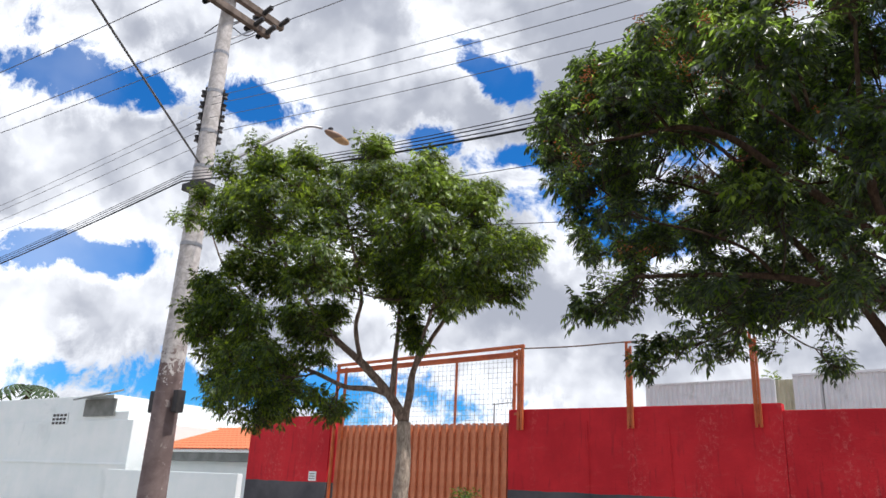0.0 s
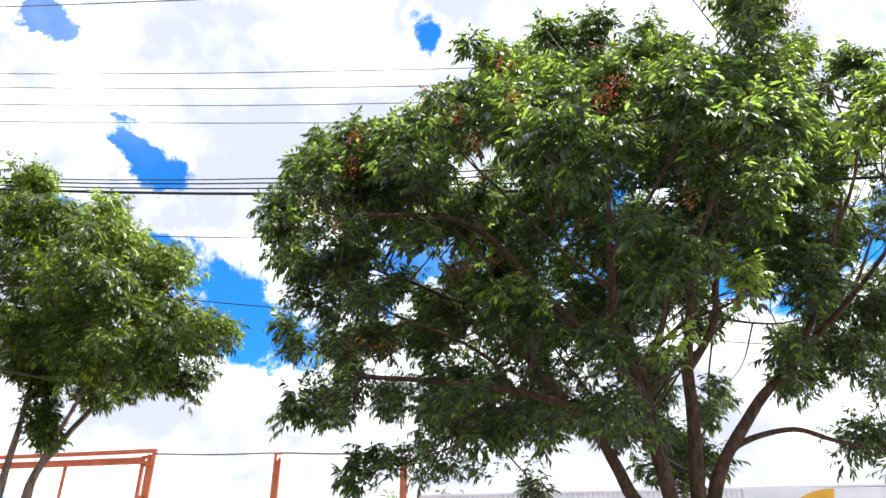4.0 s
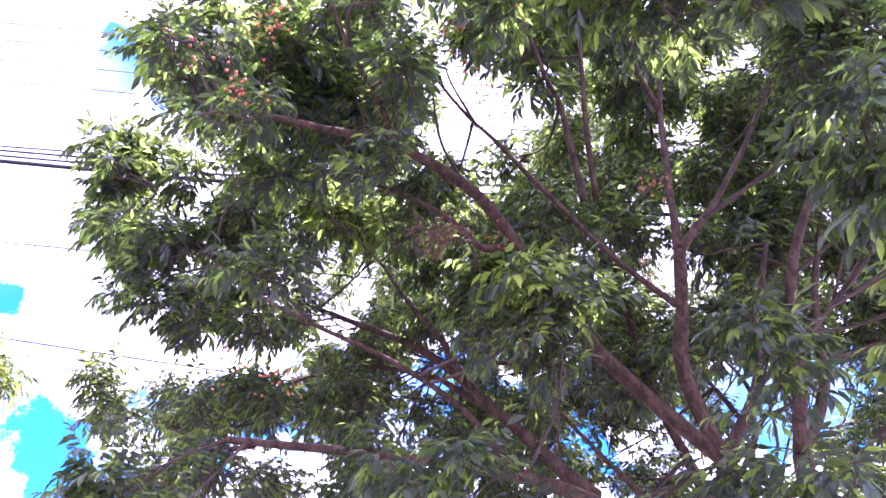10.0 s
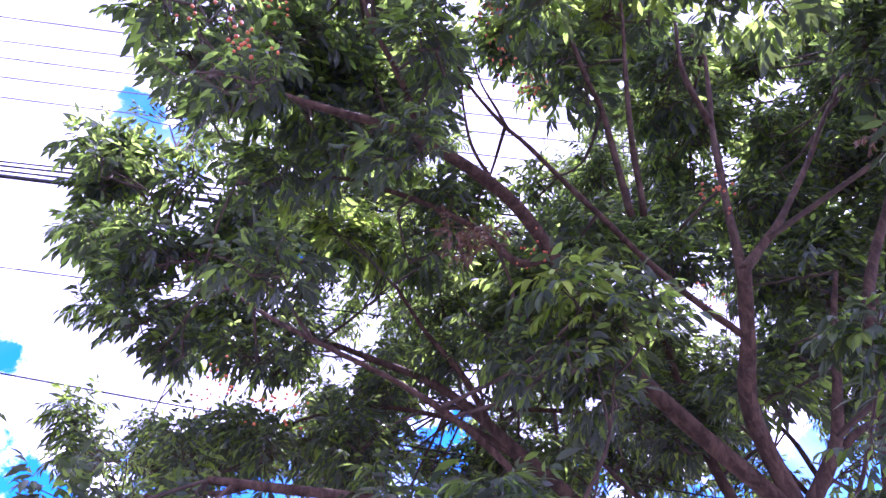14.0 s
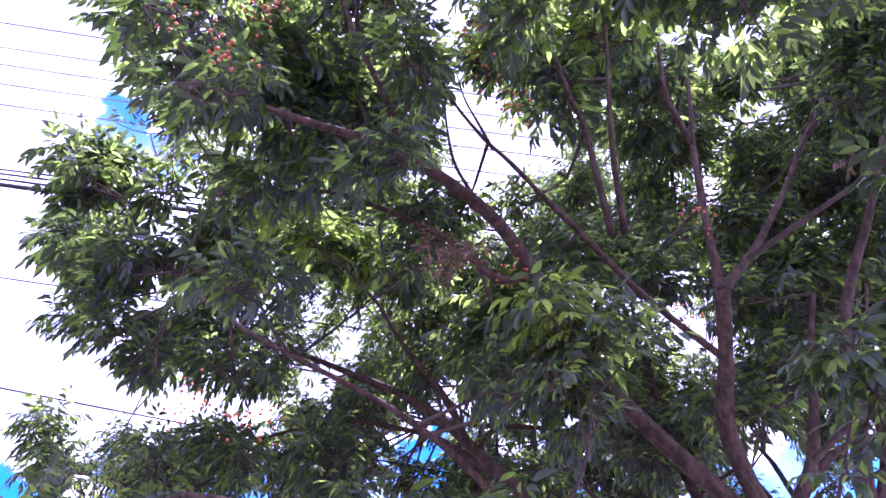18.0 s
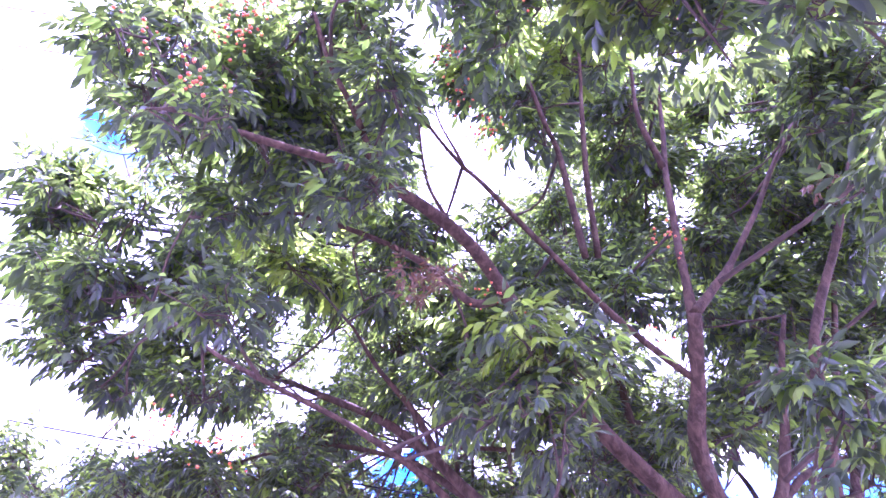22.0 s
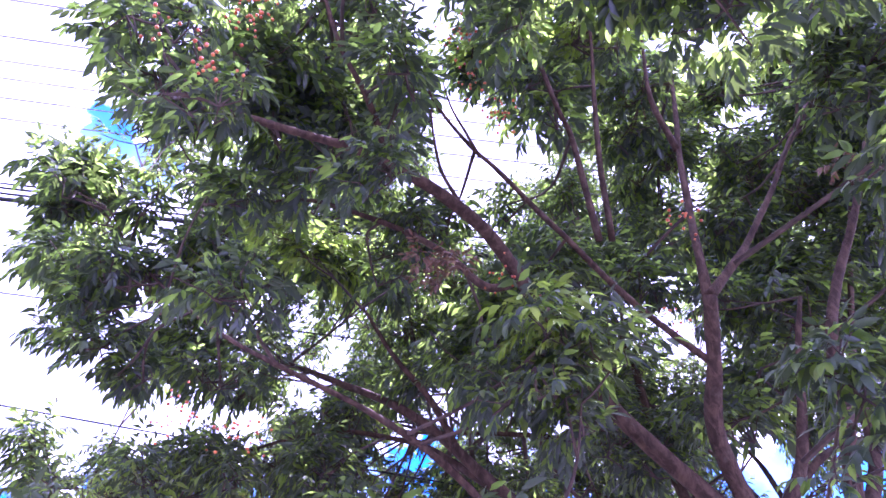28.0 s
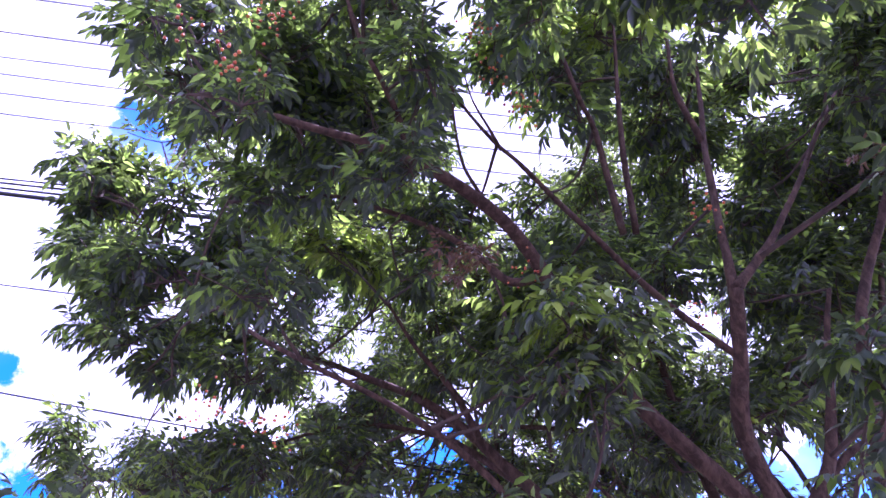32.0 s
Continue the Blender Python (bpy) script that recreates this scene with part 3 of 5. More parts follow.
    part("panel", boxed(-3.7, 3.0, 0, 0.2, 0, 1.55, bevel=0.02), M_WHITE, c)


houses()


# ---- power pole, lamp and wires ----
PX, PY = -8.20, 5.60


def pole():
    p = thing("utility_pole", (PX, PY, 0), "round tapering concrete utility pole, stained, with wooden crossarms", "utility pole")
    part("shaft", tube([Vector((0, 0, 8.75 * i / 24)) for i in range(25)], 0.185, 0.095, 20, 0.02), M_CONCRETE, p, smooth=True)
    for z in (4.3, 5.2, 5.45, 6.0, 6.65, 7.3):
        r = 0.19 - 0.095 * z / 8.35 + 0.006
        part("band", tube([Vector((0, 0, z)), Vector((0, 0, z + 0.05))], r, r, 20), M_STEEL, p)
    for z, y0, y1, dx in ((8.31, -0.62, 0.97, 0.13), (8.02, -0.50, 0.72, 0.13)):
        arm = part("crossarm", boxed(dx - 0.045, dx + 0.045, y0, y1, z - 0.055, z + 0.055, bevel=0.01), M_WOOD, p)
        for y in (y0 + 0.1, y1 * 0.55, y1 - 0.08):
            c = Vector((dx + 0.06, y, z))
            ins = joined([tube([c + Vector((0.035 * j, 0, 0.01 * j)), c + Vector((0.035 * j + 0.03, 0, 0.01 * j))], 0.045, 0.025, 10) for j in range(5)])
            part("insulator", ins, M_DARK, arm)
            ins = joined([tube([c - Vector((0.12 + 0.035 * j, 0, 0)), c - Vector((0.12 + 0.035 * j + 0.03, 0, 0))], 0.045, 0.025, 10) for j in range(4)])
            part("insulator", ins, M_DARK, arm)
        steel_bar(p, "brace", (0.05, 0.08, z - 0.4), (dx - 0.02, y1 * 0.6, z - 0.05), 0.012, M_STEEL)
    part("jumper", tube(curve_points([(0.16, 0.5, 8.0), (0.02, 0.35, 7.85), (-0.12, 0.05, 7.95), (-0.35, -0.1, 7.75)], 6), 0.008, 0.008, 6), M_CABLE, p)
    part("fuse", tube([Vector((-0.13, 0.0, 7.78)), Vector((-0.13, 0.0, 7.98))], 0.035, 0.03, 8), M_DARK, p)
    # vertical racks with spool insulators on both faces
    for sx, sy in ((0.085, 0.085), (-0.085, -0.085)):
        rack = part("rack", tube([Vector((sx, sy, 5.85)), Vector((sx, sy, 6.75))], 0.02, 0.02, 6), M_DARK, p)
        for k in range(5):
            z = 5.92 + k * 0.18
            spool = joined([tube([Vector((sx * 1.22, sy * 1.22, z - 0.04)), Vector((sx * 1.22, sy * 1.22, z))], 0.045, 0.028, 10), tube([Vector((sx * 1.22, sy * 1.22, z)), Vector((sx * 1.22, sy * 1.22, z + 0.04))], 0.028, 0.045, 10)])
            part("insulator", spool, M_DARK, rack)
    for sx in (-0.24, 0.24):
        part("clamp_box", boxed(sx - 0.05, sx + 0.05, -0.06, 0.06, 2.08, 2.36, bevel=0.015), M_DARK, p)
    part("bracket", boxed(-0.26, 0.26, -0.02, 0.02, 2.20, 2.25), M_STEEL, p)
    part("cable_clamp", boxed(-0.2, 0.2, -0.16, 0.1, 5.12, 5.22), M_DARK, p)
    lamp = thing("street_lamp", (PX, PY, 5.35), "street lamp head on a long curved steel arm", "street lamp")
    line = curve_points([(0.03, 0.08, 0.10), (0.25, 0.62, 0.62), (0.46, 1.22, 1.16), (0.54, 1.45, 1.31), (0.61, 1.62, 1.33)], 8)
    part("arm", tube(line, 0.024, 0.022, 10), M_STEEL, lamp, smooth=True)
    for nm, at, dims, mat, lab in (("housing", (0.70, 1.84, 1.27), (0.20, 0.085, 0.055), M_LAMP, ""), ("bowl", (0.73, 1.93, 1.235), (0.16, 0.085, 0.06), M_GLASS, "amber lamp bowl")):
        bm = bmesh.new()
        bmesh.ops.create_uvsphere(bm, u_segments=16, v_segments=10, radius=1)
        bm.transform(pose(*at, 0, 12, 66) @ Matrix.Diagonal((*dims, 1)))
        part(nm, bm, mat, lamp, lab, smooth=True)
    part("photocell", boxed(0.64, 0.70, 1.72, 1.78, 1.32, 1.38), M_DARK, lamp)


pole()


def wire(name, a, b, sag, r, mat, label, group):
    a, b = Vector(a), Vector(b)
    pts = [a.lerp(b, i / 40) - Vector((0, 0, 4 * sag * (i / 40) * (1 - i / 40))) for i in range(41)]
    w = thing(name, a, label, "wire", group)
    part("strand", tube([q - a for q in pts], r, r, 6), mat, w, smooth=True)


def wires():
    # height at the pole, height at the next pole, sag
    for z, far, sag in ((6.56, 6.20, 1.22), (6.44, 7.31, 1.70), (6.23, 7.61, 1.81), (5.98, 5.21, 1.06)):
        wire("power_line", (PX, PY - 0.08, z), (PX + 34, PY - 1.9, far), sag, 0.0042, M_WIRE, "thin bare power line strung along the street", "power lines")
        wire("power_line", (PX, PY + 0.1, z), (PX - 34, PY + 0.1, z - 0.3), 0.7, 0.0042, M_WIRE, "thin bare power line strung along the street", "power lines")
    for f, r in ((0, 0.012), (0.35, 0.006), (0.7, 0.006), (1.0, 0.005)):
        a = (PX, PY - 0.31 + 0.08 * f, 5.16 + 0.18 * f)
        wire("telephone_cable", a, (PX + 34, PY - 1.79, 7.85 + 3.64 * f), 2.09 + 1.03 * f, r, M_CABLE, "black telephone cable strung along the street", "telephone cables")
        wire("telephone_cable", a, (PX - 34, PY - 0.2, a[2] - 0.4), 1.0, r, M_CABLE, "black telephone cable strung along the street", "telephone cables")
    wire("service_cable", (PX, PY, 5.47), (PX + 4.4, PY - 9.9, 8.8), 0.1, 0.015, M_WIRE, "thick black service cable crossing the street", "service cables")
    for k, dy in enumerate((-0.5, 0.5, 0.88)):
        wire("high_line", (PX + 0.36, PY + dy, 8.33), (PX + 34, PY + dy, 8.4), 0.5, 0.008, M_WIRE, "high-voltage line on the crossarm", "high lines")
        wire("high_line", (PX - 0.12, PY + dy, 8.31), (PX - 34, PY - 3 + dy, 8.3), 0.5, 0.008, M_WIRE, "high-voltage line on the crossarm", "high lines")
    wire("drop_wire", (PX, PY, 4.78), (PX + 34, PY, 4.7), 0.76, 0.004, M_CABLE, "thin black drop wire", "drop wires")
    wire("drop_wire", (PX, PY, 4.55), (PX + 34, PY, 3.0), 1.05, 0.004, M_CABLE, "thin black drop wire", "drop wires")
    s = thing("line_spacer", (-0.15, PY - 0.112, 5.16), "thin grey spacer rod clipped across the power lines", "spacer")
    steel_bar(s, "rod", (0, 0, 0), (0.0, 0, 0.68), 0.006, M_STEEL)


wires()


# ---- trees ----
LEAF_FACES = np.array([(0, 3, 1), (0, 2, 3), (1, 3, 6), (1, 6, 4), (3, 2, 5), (3, 5, 6), (4, 6, 7), (6, 5, 7)])
LEAF_N = 8


def leaflet(base, way, flat, length, width):
    """Eight points of a pointed leaflet, folded along its rib and bowed at the tip."""
    side = np.cross(way, flat)
    side /= np.linalg.norm(side) + 1e-9
    up = np.cross(side, way)
    a, b = base + way * length * 0.28, base + way * length * 0.62 - up * length * 0.03
    w, fold = side * width / 2, up * width * 0.17
    return [base, a + w * 0.9 + fold, a - w * 0.9 + fold, a, b + w * 0.85 + fold, b - w * 0.85 + fold, b, base + way * length - up * length * 0.13]


def spray_template(rng, tilt, leaves=7, pairs=4):
    """The head of a shoot: a whorl of feathered leaves that arch out and hang. Points in metres from the shoot's foot."""
    pts = []
    axis = np.array([math.sin(tilt), 0, math.cos(tilt)])
    u = np.cross(axis, [0.3, 1, 0.2])
    u /= np.linalg.norm(u)
    v = np.cross(axis, u)
    for k in range(leaves):
        a = 2.4 * k + rng.uniform(-0.35, 0.35)
        d = (u * math.cos(a) + v * math.sin(a)) * 0.9 + axis * (0.15 + 0.75 * k / leaves)
        d /= np.linalg.norm(d)
        n = pairs + rng.integers(-1, 2)
        step = rng.uniform(0.014, 0.019)
        p = axis * (0.01 + 0.07 * k / leaves)
        for i in range(n + 1):
            d = d + np.array([0, 0, -0.12])
            d /= np.linalg.norm(d)
            p = p + d * step * (2.0 if i == 0 else 1)
            side = np.cross(d, [0, 0, 1])
            side /= np.linalg.norm(side) + 1e-9
            face = np.cross(side, d)
            for s in ((side, -side) if i < n else (d * 2,)):
                w = s * 0.52 + d * 0.60 + np.array([0, 0, -0.56]) + rng.normal(0, 0.17, 3)
                w /= np.linalg.norm(w)
                long = rng.uniform(0.043, 0.063) * (0.8 if i == 0 else 1)
                pts.append(leaflet(p, w, face + rng.normal(0, 0.3, 3), long, long * rng.uniform(0.29, 0.35)))
    return np.array(pts).reshape(-1, 3), axis * 0.08


RNG = np.random.default_rng(7)
SPRAYS = [spray_template(RNG, 0.1 + 0.13 * i, 6 + i % 3, 3 + i % 2) for i in range(10)]


def mesh_from(name, verts, faces, mat):
    me = bpy.data.meshes.new(name)
    me.vertices.add(len(verts))
    me.vertices.foreach_set("co", np.ascontiguousarray(verts, dtype=np.float32).ravel())
    me.loops.add(faces.size)
    me.loops.foreach_set("vertex_index", faces.ravel().astype(np.int32))
    me.polygons.add(len(faces))
    me.polygons.foreach_set("loop_start", np.arange(0, faces.size, faces.shape[1], dtype=np.int32))
    me.update(calc_edges=True)
    me.validate()
    me.materials.append(mat)
    return me


SPRAY_MESHES = {}


def spray_mesh(i, mat):
    key = (i, mat.name)
    if key not in SPRAY_MESHES:
        v = SPRAYS[i][0]
        n = len(v) // LEAF_N
        f = (LEAF_FACES[None] + LEAF_N * np.arange(n)[:, None, None]).reshape(-1, 3)
        SPRAY_MESHES[key] = mesh_from("leaf_spray", v, f, mat)
    return SPRAY_MESHES[key]


LITE = [SPRAYS[i][0].reshape(-1, LEAF_N, 3) for i in range(10)]
LITE = [np.stack([q[:, 0], (q[:, 1] + q[:, 4]) / 2, (q[:, 2] + q[:, 5]) / 2, (q[:, 3] + q[:, 6]) / 2, q[:, 7]], 1).reshape(-1, 3) for q in LITE]
LITE_FACES = np.array([(0, 3, 1), (0, 2, 3), (1, 3, 4), (3, 2, 4)])


def clump_mesh(name, sprays, mat, lite=False):
    """Many sprays in one mesh: each is (place, turn, size, template)."""
    vs = []
    shapes, faces, count = (LITE, LITE_FACES, 5) if lite else ([s[0] for s in SPRAYS], LEAF_FACES, LEAF_N)
    for at, turn, size, i in sprays:
        c, s = math.cos(turn), math.sin(turn)
        R = np.array([(c, -s, 0), (s, c, 0), (0, 0, 1)])
        vs.append(shapes[i] @ R.T * size + at)
    v = np.concatenate(vs)
    n = len(v) // count
    f = (faces[None] + count * np.arange(n)[:, None, None]).reshape(-1, 3)
    return mesh_from(name, v, f, mat)


def tree(name, base, label, limbs, clumps, seed, leaf_mats, bark, heart, top, heads=36, fruits=(), group="", near=None, fresh_or_lit=(), stem=None):
    """limbs: (radius at foot, radius at end, points). clumps: (x, y, z, radius). All in world metres. heads: shoots in a clump of 0.27 m."""
    t = thing(name, base, label, "tree", group)
    o, heart = Vector(base), Vector(heart)
    ends = []
    for i, (r0, r1, pts) in enumerate(limbs):
        line = [p - o for p in curve_points(pts, 7)]
        line = [p + Vector((noise.noise(p * 3.1), noise.noise(p * 3.1 + Vector((9, 0, 0))), 0)) * 0.012 for p in line]
        part("trunk" if i == 0 else "branch", tube(line, r0, r1, 12, 0.16, 0.06 if i == 0 else 0), stem if stem and i == 0 else bark, t, smooth=True)
        for k, p in enumerate(line):
            if i and k > len(line) * 0.25:
                ends.append([p, r0 + (r1 - r0) * k / len(line), 0])
    budget = 280
    for x, y, z, r in clumps:
        c = Vector((x, y, z)) - o
        rng = np.random.default_rng(seed + int(abs(x) * 1000) * 7 + int(y * 1000) * 3 + int(z * 1000))
        # the bough that carries this clump
        spot = min(ends, key=lambda e: (e[0] - c).length + 0.5 * max(0, e[0].z - c.z) + 0.03 * e[2])
        spot[2] += 1
        foot, fr = spot[0], spot[1]
        way = c - foot
        mid = foot + way * 0.5 + Vector((rng.uniform(-0.05, 0.05), rng.uniform(-0.05, 0.05), -0.06 * way.length))
        spine = curve_points([foot, mid, c], 5)
        twigs = [tube(spine, min(fr, 0.004 + 0.006 * way.length), 0.0025, 6, 0.1)]
        out = (Vector((x, y, z)) - heart).normalized()
        # yellow-green goes to young clumps and to tops painted as sunlit
        young_or_lit = rng.random() < (0.16 if z > top else 0.02) or any((Vector((x, y, z)) - Vector(f)).length < 0.06 + 0.7 * r for f in fresh_or_lit)
        sprays, new_or_lit = [], []
        for k in range(max(4, round(heads * (r / 0.27) ** 1.45))):
            # shoots crowd together in tufts of five
            if k % 5 == 0:
                d = rng.normal(0, 1, 3)
                d /= np.linalg.norm(d)
                tuft = np.array(c) + d * r * 0.88 * (rng.uniform(0.05, 1.0) ** 0.45) * np.array((1, 1, 0.85)) - np.array((0, 0, 0.02))
                knot = Vector(tuft) - Vector((0, 0, 0.03))
                root = spine[int(rng.integers(len(spine) // 2, len(spine)))]
                bend = root.lerp(knot, 0.55) + Vector(rng.normal(0, 0.04, 3)) * r - Vector((0, 0, 0.05 * r))
                twigs.append(tube(curve_points([root, bend, knot], 3), 0.0045, 0.0028, 5))
            at = tuft + rng.normal(0, 1, 3) * np.array((0.036, 0.036, 0.032))
            e = Vector(at)
            lean = Vector(d) * 0.6 + out * 0.5 + Vector((0, 0, 0.75)) + Vector(rng.normal(0, 0.3, 3))
            turn = math.atan2(lean.y, lean.x)
            tilt = math.acos(max(-1, min(1, lean.normalized().z)))
            i = int(np.clip(round((tilt - 0.1) / 0.13), 0, 9))
            twigs.append(tube([knot, e, e + Matrix.Rotation(turn, 3, "Z") @ Vector(SPRAYS[i][1])], 0.0026, 0.0016, 4))
            (new_or_lit if young_or_lit and k % 2 else sprays).append((at, turn, rng.uniform(0.78, 1.15) * (0.85 if r < 0.1 else 1), i))
        part("bough", joined(twigs), M_TWIG, t)
        cut = 0
        if near is not None and budget > 0 and (Vector((x, y, z)) - Vector(near)).length < 2.75:
            cut = min(14, budget, len(sprays))
            budget -= cut
            for at, turn, s, i in sprays[:cut]:
                q = new("leaf_spray", spray_mesh(i, leaf_mats[0]))
                q.parent = t
                tagged(q, kind="stuff")
                q.matrix_basis = Matrix.LocRotScale(Vector(at), Euler((0, 0, turn)), Vector((s, s, s)))
        if len(sprays) > cut:
            q = new("crown", clump_mesh("crown", sprays[cut:], leaf_mats[0], near is None or y > 4.7))
            q.parent = t
            tagged(q, kind="stuff")
        if new_or_lit:
            q = new("young_leaves", clump_mesh("young_leaves", new_or_lit, leaf_mats[1], near is None or y > 4.7))
            q.parent = t
            tagged(q, "yellow-green leaves, some young, some coloured as if sunlit", kind="stuff")
    rng = np.random.default_rng(seed)
    for x, y, z, n in fruits:
        bm = bmesh.new()
        c = Vector((x, y, z)) - o
        for k in range(n):
            q = c + Vector(rng.normal(0, 0.028, 3)) + Vector((0, 0, -0.05 * abs(rng.normal())))
            bmesh.ops.create_icosphere(bm, subdivisions=1, radius=rng.uniform(0.0036, 0.0056), matrix=Matrix.Translation(q))
        tagged(part("berry_bunch", bm, M_FRUIT, t, "loose bunch of small orange berries", smooth=True), kind="stuff")
    return t


def dry_bunch(t, base, at, seed):
    """Withered leaves caught in a twig."""
    rng = np.random.default_rng(seed)
    c = np.array(at) - np.array(base)
    sp = [(c + rng.normal(0, 0.035, 3), rng.uniform(0, 6.28), rng.uniform(0.35, 0.55), int(rng.integers(3, 10))) for _ in range(2)]
    q = new("dry_leaves", clump_mesh("dry_leaves", sp, M_LEAF_DRY))
    q.parent = t
    tagged(q, "withered brown leaves caught on a twig", kind="stuff")


def big_tree():
    fork = (0.33, 4.55, 1.35)
    limbs = [
        (0.15, 0.12, [(0.40, 4.56, -0.05), (0.37, 4.56, 0.6), fork]),
        (0.050, 0.012, [fork, (0.24, 4.5, 1.62), (0.10, 4.5, 1.85), (-0.02, 4.5, 2.05), (-0.13, 4.5, 2.29), (-0.27, 4.48, 2.50), (-0.61, 4.45, 2.63), (-1.07, 4.50, 2.72), (-1.6, 4.6, 2.8)]),
        (0.046, 0.033, [(0.24, 4.50, 1.62), (0.17, 4.48, 2.10), (0.10, 4.44, 2.40), (0.05, 4.39, 2.68)]),
        (0.048, 0.033, [fork, (0.34, 4.55, 2.05), (0.36, 4.50, 2.45), (0.34, 4.40, 2.72)]),
        (0.026, 0.008, [(0.34, 4.40, 2.72), (0.53, 4.43, 2.97), (0.60, 4.42, 3.28), (0.70, 4.42, 3.56), (0.90, 4.40, 4.10)]),
        (0.040, 0.009, [(0.27, 4.60, 1.50), (0.22, 4.75, 2.15), (0.18, 4.85, 2.75), (0.10, 4.95, 3.30), (0.05, 4.95, 3.90)]),
        (0.046, 0.010, [(0.34, 4.56, 1.50), (0.46, 4.60, 2.11), (0.76, 4.60, 2.57), (1.03, 4.60, 2.84), (1.25, 4.55, 3.25), (1.50, 4.50, 3.90)]),
        (0.021, 0.006, [(0.52, 4.62, 2.22), (0.65, 4.65, 2.36), (0.95, 4.65, 2.43), (1.19, 4.70, 2.37), (1.50, 4.80, 2.34), (1.70, 5.00, 2.40)]),
        (0.018, 0.006, [(0.03, 4.46, 2.45), (-0.13, 4.52, 2.55), (-0.24, 4.58, 2.72), (-0.40, 4.70, 3.00)]),
        (0.012, 0.003, [(-0.66, 4.43, 2.66), (-0.79, 4.40, 2.82), (-1.04, 4.30, 2.95), (-1.30, 4.25, 3.04), (-1.52, 4.30, 3.20), (-1.75, 4.36, 3.42), (-2.00, 4.42, 3.75)]),
        (0.026, 0.007, [(0.9, 4.6, 2.7), (1.2, 4.7, 3.0), (1.5, 4.75, 3.3), (1.75, 4.8, 3.7)]),
        (0.018, 0.006, [(1.03, 4.6, 2.84), (1.3, 4.3, 3.1), (1.55, 4.1, 3.4), (1.8, 4.0, 3.8)]),
        (0.014, 0.005, [(1.42, 4.52, 3.65), (1.6, 4.4, 4.1), (1.5, 4.3, 4.6)]),
        (0.012, 0.005, [(0.85, 4.4, 3.95), (1.0, 4.3, 4.4), (1.1, 4.2, 4.85)]),
        (0.018, 0.006, [(0.10, 4.95, 3.3), (-0.3, 5.2, 3.5), (-0.8, 5.4, 3.6)]),
        (0.018, 0.006, [(0.18, 4.85, 2.75), (0.6, 5.2, 3.1), (1.0, 5.5, 3.5)]),
        (0.011, 0.004, [(-1.5, 4.59, 2.78), (-1.65, 4.9, 2.9), (-1.85, 5.2, 3.08), (-2.15, 5.5, 3.3)]),
        (0.017, 0.006, [(-0.30, 4.50, 2.52), (-0.60, 4.60, 2.48), (-0.95, 4.85, 2.45)]),
        (0.014, 0.004, [(0.72, 5.29, 3.21), (0.64, 5.45, 3.60), (0.50, 5.72, 4.05), (0.44, 5.92, 4.45)]),
        (0.014, 0.004, [(0.88, 5.42, 3.38), (0.92, 5.66, 3.80), (0.93, 5.93, 4.15), (1.00, 6.16, 4.50)]),
        (0.013, 0.004, [(1.00, 5.50, 3.50), (1.10, 5.46, 3.74), (1.22, 5.56, 4.05), (1.38, 5.88, 4.45)]),
        (0.012, 0.004, [(0.92, 5.45, 3.43), (1.16, 5.62, 3.46), (1.46, 5.80, 3.52), (1.80, 5.92, 3.66)]),
        (0.005, 0.002, [(1.07, 4.24, 4.72), (1.12, 4.08, 4.80), (1.20, 3.90, 4.88)]),
        (0.006, 0.003, [(-0.73, 3.65, 4.23), (-0.64, 3.45, 3.99), (-0.60, 3.28, 3.62)]),
    ]
